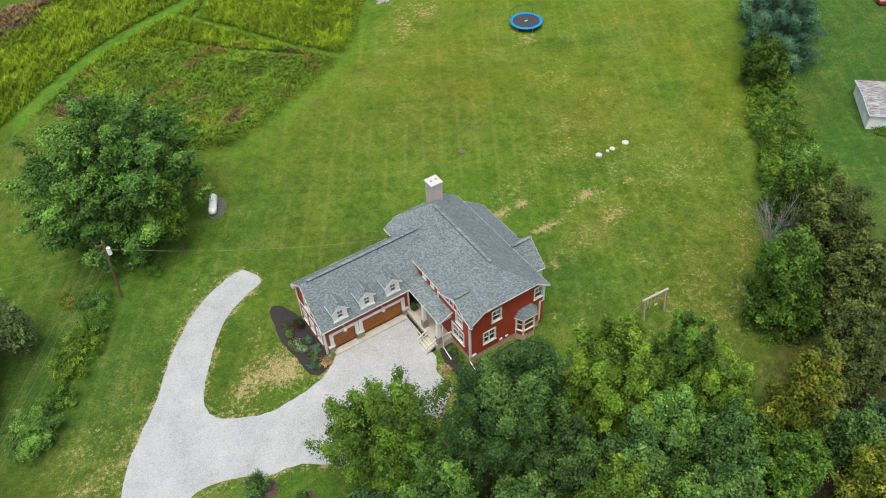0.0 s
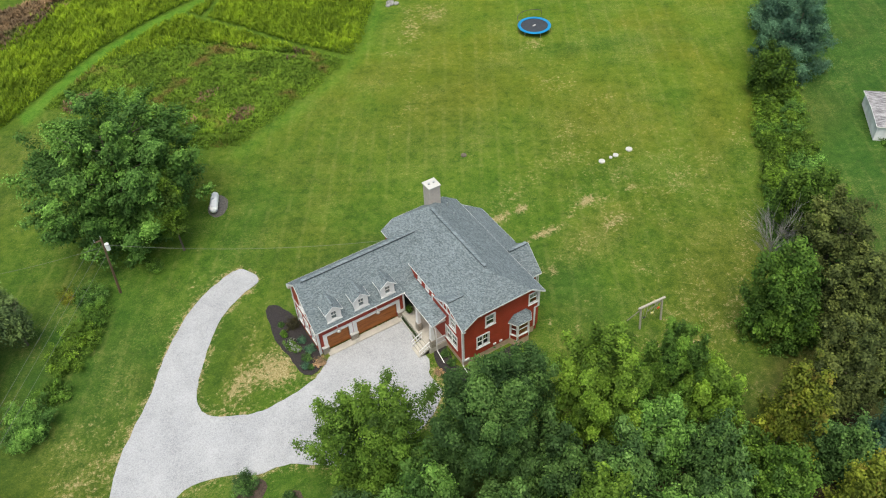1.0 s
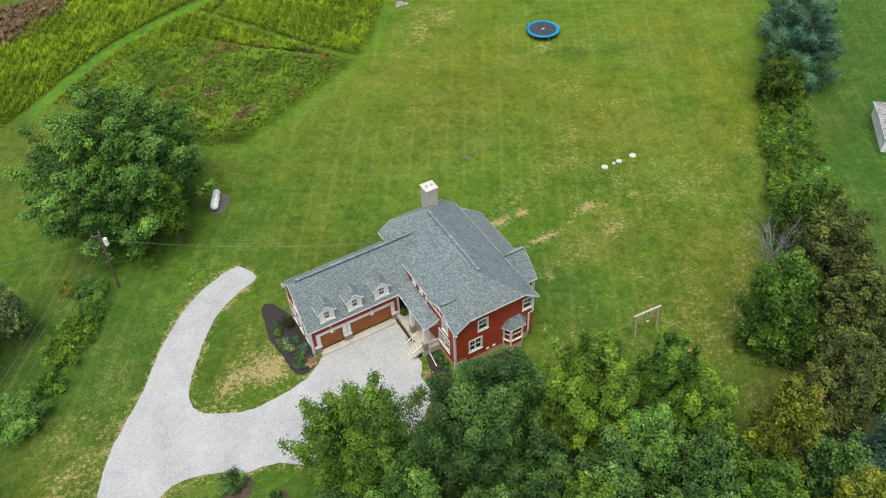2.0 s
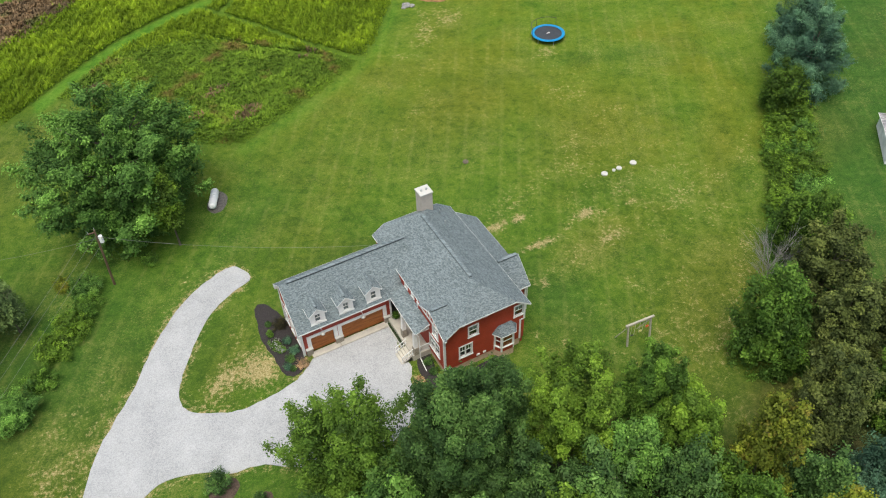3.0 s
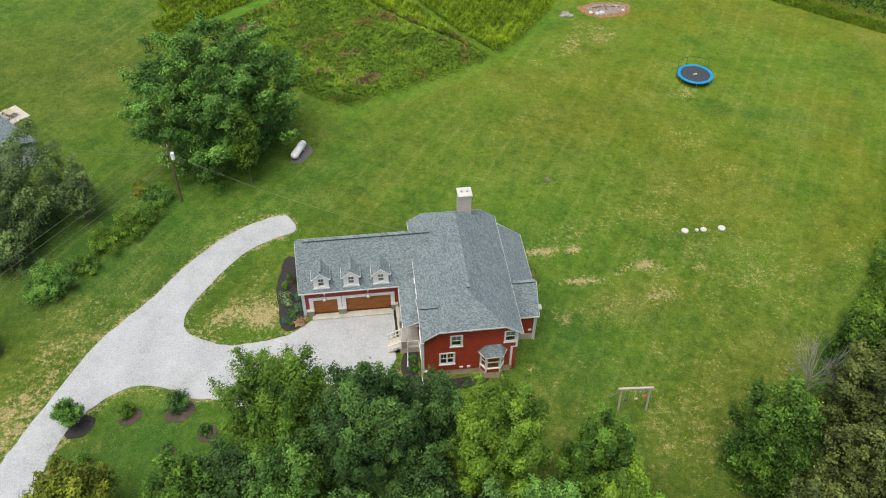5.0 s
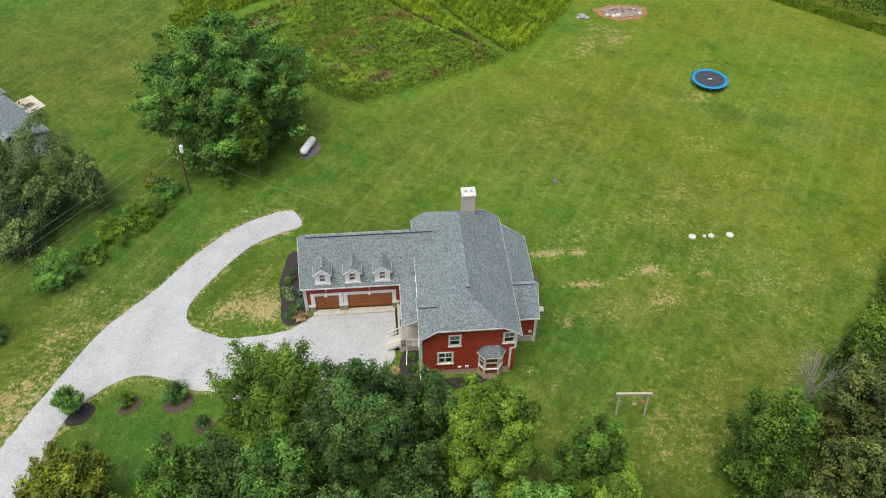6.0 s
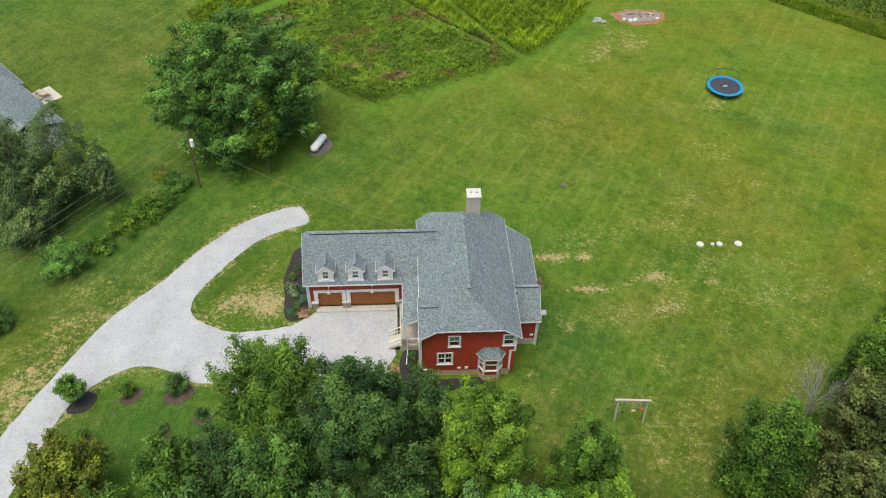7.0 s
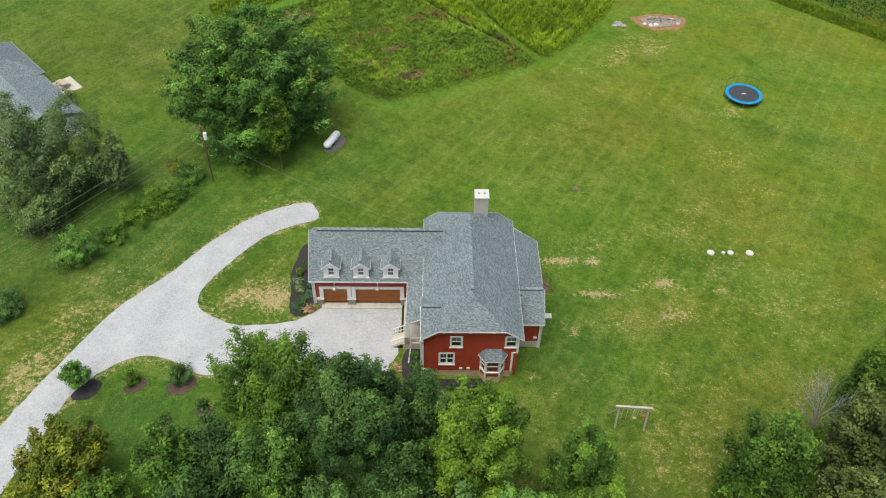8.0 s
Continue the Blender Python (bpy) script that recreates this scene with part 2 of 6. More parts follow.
MULCH = plain("dark_mulch", (0.035, 0.03, 0.03), 0.95, vary=0.5, scale=7, relief=0.9)
MULCH_BROWN = plain("brown_mulch", (0.085, 0.06, 0.045), 0.95, vary=0.4, scale=7, relief=0.9)
METAL = plain("galvanised_metal", (0.5, 0.52, 0.53), 0.45, 0.7)
DARK = plain("dark_metal", (0.035, 0.037, 0.04), 0.5, 0.3)
CABLE = plain("cable", (0.15, 0.165, 0.13), 0.5)
TANK = plain("white_tank_paint", (0.95, 0.95, 0.94), 0.4, vary=0.05)
BLUE = plain("blue_vinyl_pad", (0.01, 0.24, 0.5), 0.5, vary=0.15)
MESHMAT = plain("black_jump_mat", (0.04, 0.045, 0.055), 0.7, vary=0.2)
DARKROOM = plain("dim_room", (0.05, 0.05, 0.05), 0.9)
# the sky's reflection in the upper panes is put into this blind's colour
SKY_BLIND = plain("sky_tinted_blind", (0.24, 0.31, 0.31), 0.8)
ROCK = plain("field_rock", (0.32, 0.31, 0.3), 0.9, vary=0.35, scale=2.2, relief=0.7)
ASH = plain("ash_and_char", (0.26, 0.215, 0.185), 0.95, vary=0.6, scale=3.4, relief=0.8)
RUST = plain("burnt_soil", (0.27, 0.15, 0.065), 0.95, vary=0.4, scale=1.8, relief=0.5)
TAN = plain("tan_furniture", (0.45, 0.38, 0.28), 0.8)
ORANGE = plain("orange_plastic", (0.65, 0.12, 0.03), 0.5)
YELLOW = plain("yellow_plastic", (0.6, 0.55, 0.2), 0.5)
LAMPGLASS = plain("frosted_lamp_glass", (0.75, 0.74, 0.68), 0.3)


def glass_material():
    m, nt, b = mat("window_glass")
    b.inputs["Base Color"].default_value = (0.8, 0.86, 0.86, 1)
    b.inputs["Roughness"].default_value = 0.04
    b.inputs["Transmission Weight"].default_value = 1.0
    b.inputs["IOR"].default_value = 1.45
    return m


GLASS = glass_material()
L_MAPLE = leaf_material("maple_leaves", (0.03, 0.078, 0.014), (0.064, 0.142, 0.026), (0.17, 0.295, 0.08))
L_OLIVE = leaf_material("olive_leaves", (0.028, 0.062, 0.008), (0.056, 0.112, 0.014), (0.13, 0.21, 0.04))
L_DEEP = leaf_material("deep_green_leaves", (0.022, 0.056, 0.013), (0.048, 0.102, 0.026), (0.115, 0.195, 0.065))
L_LIME = leaf_material("lime_green_leaves", (0.042, 0.088, 0.009), (0.08, 0.15, 0.016), (0.165, 0.255, 0.045))
L_FRESH = leaf_material("fresh_green_leaves", (0.03, 0.074, 0.01), (0.062, 0.132, 0.018), (0.15, 0.25, 0.05))
L_YELLOW = leaf_material("yellowing_leaves", (0.058, 0.09, 0.01), (0.115, 0.15, 0.016), (0.22, 0.25, 0.045), patch=(0.2, 0.16, 0.03))
L_BROWN = leaf_material("grey_olive_leaves", (0.034, 0.05, 0.013), (0.07, 0.095, 0.026), (0.15, 0.18, 0.06))
L_DRY = leaf_material("dry_brown_weeds", (0.13, 0.085, 0.045), (0.22, 0.15, 0.085), (0.34, 0.25, 0.15), patch=(0.09, 0.12, 0.03), patch_scale=0.2)
L_SPRUCE = leaf_material("blue_green_needles", (0.026, 0.068, 0.04), (0.055, 0.122, 0.074), (0.12, 0.21, 0.14))
L_WILLOW = leaf_material("grey_green_willow_leaves", (0.05, 0.085, 0.03), (0.088, 0.14, 0.048), (0.16, 0.23, 0.09))
L_FIELD = leaf_material("lime_field_plants", (0.1117, 0.1840, 0.0097), (0.2002, 0.3049, 0.0168), (0.3158, 0.4162, 0.0358))
L_WEED = leaf_material("mixed_field_weeds", (0.0696, 0.1392, 0.0116), (0.1218, 0.2088, 0.0186), (0.1856, 0.2552, 0.0348), patch=(0.1856, 0.1276, 0.0406), patch_scale=0.16)
L_CORN = leaf_material("corn_leaves", (0.023, 0.070, 0.012), (0.047, 0.120, 0.021), (0.093, 0.170, 0.036))
L_WHITE = leaf_material("cream_flower_heads", (0.400, 0.400, 0.300), (0.550, 0.550, 0.450), (0.700, 0.700, 0.600))


# ---- building helpers ----
def mesh_of(bm, name, material, smooth=False):
    me = bpy.data.meshes.new(name)
    bm.normal_update()
    bm.to_mesh(me)
    bm.free()
    me.materials.append(material)
    if smooth:
        for p in me.polygons:
            p.use_smooth = True
    return me


def part(name, bm, material, parent=None, label="", smooth=False):
    ob = new(name, mesh_of(bm, name, material, smooth))
    ob.parent = parent
    if label:
        tagged(ob, label)
    return ob


def thing(name, at, label, category, group="", kind=""):
    ob = new(name)
    ob.location = at
    ob.empty_display_size = 0.2
    return tagged(ob, label, category, group, kind)


def box(bm, x0, x1, y0, y1, z0, z1, bevel=0.0):
    r = bmesh.ops.create_cube(bm, size=1.0, matrix=Matrix.Translation(((x0 + x1) / 2, (y0 + y1) / 2, (z0 + z1) / 2)) @ Matrix.Diagonal((x1 - x0, y1 - y0, z1 - z0, 1)))
    if bevel:
        edges = list({e for v in r["verts"] for e in v.link_edges})
        bmesh.ops.bevel(bm, geom=edges, offset=bevel, segments=1, affect="EDGES")
    return bm


def boxes(*args, bevel=0.0):
    bm = bmesh.new()
    for a in args:
        box(bm, *a, bevel=bevel)
    return bm


def tube(bm, p0, p1, r0, r1, sides=8):
    p0, p1 = Vector(p0), Vector(p1)
    d = p1 - p0
    m = Matrix.Translation((p0 + p1) / 2) @ d.to_track_quat("Z", "Y").to_matrix().to_4x4()
    bmesh.ops.create_cone(bm, cap_ends=True, segments=sides, radius1=r0, radius2=r1, depth=d.length, matrix=m)
    return bm


def tubes(*rows, sides=8):
    bm = bmesh.new()
    for p0, p1, r0, r1 in rows:
        tube(bm, p0, p1, r0, r1, sides)
    return bm


def slab(bm, points, thick, down=None):
    """A plate with the given upper outline, thickened against its normal."""
    top = [bm.verts.new(p) for p in points]
    n = (Vector(points[1]) - Vector(points[0])).cross(Vector(points[2]) - Vector(points[0])).normalized()
    if n.z < 0:
        n = -n
    if down is not None:
        n = Vector(down)
    low = [bm.verts.new(Vector(p) - n * thick) for p in points]
    bm.faces.new(top)
    bm.faces.new(list(reversed(low)))
    k = len(points)
    for i in range(k):
        bm.faces.new((top[i], low[i], low[(i + 1) % k], top[(i + 1) % k]))
    bmesh.ops.recalc_face_normals(bm, faces=bm.faces[:])
    return bm


def wall_mesh(start, end, thick, base, top, openings=()):
    """A wall from start to end (x, y), its outer face on that line, its body to the left of the way. top: rows of (distance, height);
    openings: rows of (from, to, sill, head). Built as prisms round the openings."""
    bm = bmesh.new()
    a, b2 = Vector((*start, 0)), Vector((*end, 0))
    d = (b2 - a)
    length = d.length
    d.normalize()
    side = Vector((-d.y, d.x, 0)) * thick
    us = sorted({0.0, length, *[p[0] for p in top], *[o[0] for o in openings], *[o[1] for o in openings]})
    us = [u for u in us if -1e-6 <= u <= length + 1e-6]

    def height(u):
        for (u0, h0), (u1, h1) in zip(top, top[1:]):
            if u0 - 1e-6 <= u <= u1 + 1e-6:
                return h0 + (h1 - h0) * (u - u0) / max(u1 - u0, 1e-6)
        return top[-1][1]

    for u0, u1 in zip(us, us[1:]):
        mid = (u0 + u1) / 2
        cuts = sorted([(o[2], o[3]) for o in openings if o[0] < mid < o[1]])
        spans, z = [], base
        for s, h in cuts:
            spans.append(((z, z), (s, s)))
            z = h
        spans.append(((z, z), (height(u0), height(u1))))
        for (l0, l1), (h0, h1) in spans:
            if h0 - l0 < 1e-4 and h1 - l1 < 1e-4:
                continue
            p = [a + d * u0 + Vector((0, 0, l0)), a + d * u1 + Vector((0, 0, l1)), a + d * u1 + Vector((0, 0, h1)), a + d * u0 + Vector((0, 0, h0))]
            f = [bm.verts.new(q) for q in p]
            k = [bm.verts.new(q + side) for q in p]
            bm.faces.new(f)
            bm.faces.new(list(reversed(k)))
            for i in range(4):
                bm.faces.new((f[i], k[i], k[(i + 1) % 4], f[(i + 1) % 4]))
    bmesh.ops.recalc_face_normals(bm, faces=bm.faces[:])
    return bm


# heights of the ground, as broad swells
SWELLS = np.array([(26, 45, 0.2), (33, 39, -0.3), (51, 42, -0.6), (60, 54, -1.6), (68, 61, -1.6), (82, 94, -1.2), (66, 115, -1), (50, 108, -1.2), (37, 95, -1.0),
                   (20, 66, -0.2), (6, 72, -0.5), (0, 55, -0.8), (53, 72, -0.6), (20, 80, -0.5), (24, 50, 0.3), (36, 41, -0.2)])


def ground_z(x, y):
    w = np.exp(-((SWELLS[:, 0] - x) ** 2 + (SWELLS[:, 1] - y) ** 2) / 162.0)
    return float((w @ SWELLS[:, 2] - 0.016) / (w.sum() + 0.02))


def on_ground(x, y, dz=0.0):
    return Vector((x, y, ground_z(x, y) + dz))


def smooth_line(points, steps=8, closed=False):
    """A Catmull-Rom line through the given points."""
    p = [Vector(q) for q in points]
    n = len(p)
    out = []
    for i in range(n if closed else n - 1):
        p0, p1, p2, p3 = (p[(i - 1) % n], p[i], p[(i + 1) % n], p[(i + 2) % n]) if closed else (p[max(i - 1, 0)], p[i], p[i + 1], p[min(i + 2, n - 1)])
        for k in range(steps):
            t = k / steps
            out.append(0.5 * ((2 * p1) + (p2 - p0) * t + (2 * p0 - 5 * p1 + 4 * p2 - p3) * t * t + (3 * p1 - p0 - 3 * p2 + p3) * t ** 3))
    if not closed:
        out.append(p[-1])
    return out


def patch_mesh(outline, lift, cell=1.0, ragged=0.1, rim=0.06):
    """A ground cover inside a closed outline that follows the ground's swell, with a ragged edge and a turned-down rim."""
    rnd = random.Random(5)
    edge = [Vector((q.x + rnd.uniform(-ragged, ragged), q.y + rnd.uniform(-ragged, ragged))) for q in outline]
    bm = bmesh.new()
    vs = [bm.verts.new((q.x, q.y, 0)) for q in edge]
    bm.faces.new(vs)
    bmesh.ops.triangulate(bm, faces=bm.faces[:])
    for _ in range(3):
        long = [e for e in bm.edges if e.calc_length() > cell * 2.5]
        if not long:
            break
        bmesh.ops.subdivide_edges(bm, edges=long, cuts=1)
        bmesh.ops.triangulate(bm, faces=bm.faces[:])
    for v in bm.verts:
        v.co.z = ground_z(v.co.x, v.co.y) + lift
    border = [e for e in bm.edges if e.is_boundary]
    r = bmesh.ops.extrude_edge_only(bm, edges=border)
    for v in [g for g in r["geom"] if isinstance(g, bmesh.types.BMVert)]:
        v.co.z -= lift + rim
    bmesh.ops.recalc_face_normals(bm, faces=bm.faces[:])
    return bm


def leaves_mesh(name, pos, nrm, size, material, slim=0.55, seed=0, upright=0.0, tone=None, ways=None):
    """Many single leaves as one mesh: each a folded four-cornered blade at pos, facing nrm."""
    rng = np.random.default_rng(seed)
    n = len(pos)
    nrm = nrm / np.maximum(np.linalg.norm(nrm, axis=1, keepdims=True), 1e-6)
    t = rng.normal(size=(n, 3)) + np.array([0, 0, upright]) if ways is None else ways + rng.normal(size=(n, 3)) * 0.3
    t -= nrm * np.sum(t * nrm, axis=1, keepdims=True)
    t /= np.maximum(np.linalg.norm(t, axis=1, keepdims=True), 1e-6)
    s = np.cross(nrm, t)
    L = (np.asarray(size) * rng.uniform(0.7, 1.3, n))[:, None]
    v = np.empty((n, 4, 3))
    v[:, 0] = pos - t * L * 0.5
    v[:, 1] = pos + s * L * slim * 0.5 + nrm * L * 0.1
    v[:, 2] = pos + t * L * 0.5 - nrm * L * 0.12
    v[:, 3] = pos - s * L * slim * 0.5 + nrm * L * 0.1
    me = bpy.data.meshes.new(name)
    me.vertices.add(n * 4)
    me.vertices.foreach_set("co", v.reshape(-1).astype(np.float32))
    me.loops.add(n * 4)
    me.loops.foreach_set("vertex_index", np.arange(n * 4, dtype=np.int32))
    me.polygons.add(n)
    me.polygons.foreach_set("loop_start", np.arange(0, n * 4, 4, dtype=np.int32))
    me.update(calc_edges=True)
    if tone is not None:
        at = me.attributes.new("bough", "FLOAT", "FACE")
        at.data.foreach_set("value", np.asarray(tone, dtype=np.float32))
    me.materials.append(material)
    return me


def crown_leaves(seed, rx, rz, boughs, leaves, leaf, droop=0.0, spread=0.3, ragged=0.25, cone=0.0, low=-0.55, open_=0.0, rise=0.7, oval=(1.0, 0.0)):
    """Places and facings of leaves: pointed leafy plumes that rise from the middle of a roughly egg-shaped crown round the origin, rx and rz its half sizes.
    rise: how steeply the boughs climb; oval: how much longer than wide the crown is in plan, and the turn of its long side."""
    rng = np.random.default_rng(seed)
    lobes = rng.normal(size=(9, 3))
    lobes /= np.linalg.norm(lobes, axis=1, keepdims=True)
    force = rng.uniform(-ragged * 1.3, ragged * 0.6, 9)
    # the boughs' ends keep their distance from one another
    d = []
    gap = 2.9 / math.sqrt(boughs)
    for q in rng.normal(size=(boughs * 30, 3)):
        q = q / np.linalg.norm(q)
        if q[2] > low and (not d or np.min(np.linalg.norm(np.array(d) - q, axis=1)) > gap):
            d.append(q)
            if len(d) == boughs:
                break
    d = np.array(d)
    k = len(d)
    size = np.array([rx, rx, rz])
    r = 1 + (np.maximum(d @ lobes.T, 0) ** 3) @ force
    tip = d * (r * (1 - 0.5 * rng.random(k) ** 1.2))[:, None] * size
    flat = np.hypot(tip[:, 0], tip[:, 1])
    root = np.stack([0.2 * tip[:, 0], 0.2 * tip[:, 1], tip[:, 2] - rise * flat - 0.3 * rz * max(rise, 0.0)], -1)
    axis = tip - root + rng.normal(size=(k, 3)) * 0.12 * rx
    axis /= np.linalg.norm(axis, axis=1, keepdims=True)
    long = spread * rx * 2.1 * np.exp(rng.normal(0, 0.28, k))
    # twigs round each plume, shorter towards its point
    twigs = max(leaves // 6, 1)
    idx = np.repeat(np.arange(k), rng.multinomial(twigs, long ** 2 / np.sum(long ** 2)))
    s = rng.random(twigs) ** 0.85
    e = rng.normal(size=(twigs, 3)) + np.array([0, 0, 0.9])
    e -= axis[idx] * np.sum(e * axis[idx], axis=1, keepdims=True)
    e /= np.maximum(np.linalg.norm(e, axis=1, keepdims=True), 1e-6)
    reach = 0.36 * long[idx] * ((1 - s) ** 0.7 * 0.92 + 0.1) * (1 - 0.45 * rng.random(twigs) ** 2)
    tp = tip[idx] - axis[idx] * (long[idx] * (1 - s))[:, None] + e * reach[:, None]
    way = e * 0.7 + axis[idx] * 0.8 + rng.normal(size=(twigs, 3)) * 0.3 - np.array([0, 0, droop])
    way /= np.linalg.norm(way, axis=1, keepdims=True)
    j = np.repeat(np.arange(twigs), 6)
    n = len(j)
    along = np.tile(np.linspace(-1.0, 1.0, 6), twigs)
    pos = tp[j] + way[j] * (along * leaf * 1.4)[:, None] + rng.normal(size=(n, 3)) * leaf * 0.4
    pos[:, 2] -= droop * np.maximum(along, 0) * leaf
    nrm = e[j] * 0.8 + axis[idx][j] * 0.3 + axis[idx][j] * (0.5 * s[j])[:, None] + rng.normal(size=(n, 3)) * 0.2 + np.array([0, 0, 0.45])
    # inner leaves that close each plume, and the heart of the crown
    m = int(12 * (1 - 0.6 * open_))
    bi = np.repeat(np.arange(k), m)
    bp = tip[bi] - axis[bi] * (long[bi] * rng.uniform(0.4, 1.1, len(bi)))[:, None] + rng.normal(size=(len(bi), 3)) * long[bi][:, None] * 0.1
    ni = int(min(420, leaves // 12) * (1 - open_))
    q = rng.normal(size=(ni, 3))
    q /= np.linalg.norm(q, axis=1, keepdims=True)
    core = q * (rng.uniform(0.05, 0.38, ni) ** 0.8)[:, None] * size
    allp = np.vstack([pos, bp, core])
    past = np.linalg.norm(allp / size, axis=1)
    allp /= np.maximum(past / (1.0 + 0.06 * rng.random(len(allp))), 1.0)[:, None]
    if cone:
        h = np.clip((allp[:, 2] + rz) / (2 * rz), 0, 1)
        allp[:, :2] *= (1.12 - cone * h * 1.5)[:, None]
    wide = np.percentile(np.hypot(allp[:, 0], allp[:, 1]), 97)
    allp *= np.array([rx / wide, rx / wide, rz / np.percentile(np.abs(allp[:, 2]), 98.5)])
    if oval[0] != 1.0:
        c, w = math.cos(radians(oval[1])), math.sin(radians(oval[1]))
        u, v = (allp[:, 0] * c + allp[:, 1] * w) * oval[0] ** 0.5, (allp[:, 1] * c - allp[:, 0] * w) / oval[0] ** 0.5
        allp[:, 0], allp[:, 1] = u * c - v * w, u * w + v * c
    facing = np.vstack([nrm, rng.normal(size=(len(bi), 3)) + np.array([0, 0, 0.4]), q + rng.normal(size=(ni, 3)) * 0.6])
    inner = np.concatenate([np.full(len(bi), 1.7), np.full(ni, min(0.14 * rx / leaf, 2.6))])
    # each bough has its own tone; highlights are painted in towards its point
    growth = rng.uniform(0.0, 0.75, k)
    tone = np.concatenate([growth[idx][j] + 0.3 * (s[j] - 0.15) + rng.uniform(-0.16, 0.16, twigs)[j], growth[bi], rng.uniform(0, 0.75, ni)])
    ways = np.vstack([way[j], rng.normal(size=(len(bi) + ni, 3))])
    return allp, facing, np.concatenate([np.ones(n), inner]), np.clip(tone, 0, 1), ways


def trunk_mesh(seed, height, radius, reach, limbs=7, lean=0.0):
    rnd = random.Random(seed)
    bm = bmesh.new()
    top = Vector((lean * height, rnd.uniform(-0.05, 0.05) * height, height))
    tube(bm, (0, 0, -0.4), (0, 0, 0.5), radius * 1.5, radius * 1.05, 10)
    tube(bm, (0, 0, 0.45), top * 0.5, radius * 1.05, radius * 0.7, 10)
    tube(bm, top * 0.49, top, radius * 0.7, radius * 0.25, 8)
    for i in range(limbs):
        a = 2 * math.pi * i / limbs + rnd.uniform(-0.3, 0.3)
        h = rnd.uniform(0.3, 0.85)
        p = top * h
        q = p + Vector((math.cos(a) * reach * 0.45, math.sin(a) * reach * 0.45, reach * rnd.uniform(0.15, 0.4)))
        tube(bm, p, q, radius * 0.42, radius * 0.26, 6)
        for s in (-0.5, 0.5):
            w = q + Vector((math.cos(a + s) * reach * 0.35, math.sin(a + s) * reach * 0.35, reach * rnd.uniform(0.05, 0.3)))
            tube(bm, q, w, radius * 0.24, radius * 0.08, 5)
    return bm


def tree(name, x, y, zc, rx, rz, material, label, leaf=0.34, leaves=24000, clumps=90, seed=1, group="", category="tree", droop=0.0, spread=0.3, ragged=0.25, cone=0.0, low=-0.55, slim=0.64, bark=None, open_=0.0, rise=0.7, oval=(1.0, 0.0)):
    """A tree that stands at x, y, with its crown's middle at height zc, half width rx and half height rz."""
    base = on_ground(x, y)
    ob = thing(name, base, label, category, group)
    h = zc - base.z
    part("trunk", trunk_mesh(seed, h + rz * 0.55, max(0.12, rx * 0.04), rx * 0.62), bark or BARK, ob)
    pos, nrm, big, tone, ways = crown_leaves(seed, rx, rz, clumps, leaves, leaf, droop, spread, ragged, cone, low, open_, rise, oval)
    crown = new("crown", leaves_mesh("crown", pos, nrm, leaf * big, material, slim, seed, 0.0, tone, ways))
    crown.parent = ob
    crown.location = (0, 0, h)
    return ob


def shrub(name, x, y, r, h, material, label, leaf=0.16, leaves=2200, seed=1, group="", category="shrub", lift=0.0, stems=True, ragged=0.25):
    """A rounded bush that stands at x, y, of half width r and height h."""
    base = on_ground(x, y, lift)
    ob = thing(name, base, label, category, group)
    rnd = random.Random(seed)
    rows = [((0, 0, -0.1), (rnd.uniform(-0.4, 0.4) * r, rnd.uniform(-0.4, 0.4) * r, h * 0.6), 0.03 + 0.012 * r, 0.012) for _ in range(5)]
    part("stems", tubes(*rows, sides=5), BARK, ob)
    pos, nrm, big, tone, ways = crown_leaves(seed, r, h * 0.52, 26, leaves, leaf, 0.0, 0.36, ragged, 0.0, -0.8)
    ob2 = new("foliage", leaves_mesh("foliage", pos, nrm, leaf * np.minimum(big, 2.5), material, 0.5, seed, 0.0, tone, ways))
    ob2.parent = ob
    ob2.location = (0, 0, h * 0.5)
    return ob


def bar(bm, p0, p1, w, h):
    """A board from p0 to p1, its top edge on that line."""
    p0, p1 = Vector(p0), Vector(p1)
    d = (p1 - p0).normalized()
    side = d.cross(Vector((0, 0, 1))).normalized() * (w / 2)
    up = side.cross(d).normalized()
    if up.z < 0:
        up = -up
    vs = [bm.verts.new(q) for q in (p0 - side, p0 + side, p0 + side - up * h, p0 - side - up * h, p1 - side, p1 + side, p1 + side - up * h, p1 - side - up * h)]
    for f in ((0, 1, 2, 3), (7, 6, 5, 4), (0, 4, 5, 1), (1, 5, 6, 2), (2, 6, 7, 3), (3, 7, 4, 0)):
        bm.faces.new([vs[i] for i in f])
    bmesh.ops.recalc_face_normals(bm, faces=bm.faces[:])
    return bm


def bars(*rows):
    bm = bmesh.new()
    for r in rows:
        bar(bm, *r)
    return bm


def disc(bm, x, y, z, r, h, sides=24):
    bmesh.ops.create_cone(bm, cap_ends=True, segments=sides, radius1=r, radius2=r * 0.97, depth=h, matrix=Matrix.Translation((x, y, z + h / 2)))
    return bm


def ring(bm, r_in, r_out, z0, z1, sides=40):
    rows = []
    for rr, zz in ((r_in, z0), (r_out, z0), (r_out * 1.01, (z0 + z1) / 2), (r_out, z1), (r_in, z1)):
        rows.append([bm.verts.new((rr * math.cos(2 * math.pi * i / sides), rr * math.sin(2 * math.pi * i / sides), zz)) for i in range(sides)])
    for a, b in zip(rows, rows[1:] + rows[:1]):
        for i in range(sides):
            bm.faces.new((a[i], a[(i + 1) % sides], b[(i + 1) % sides], b[i]))
    bmesh.ops.recalc_face_normals(bm, faces=bm.faces[:])
    return bm


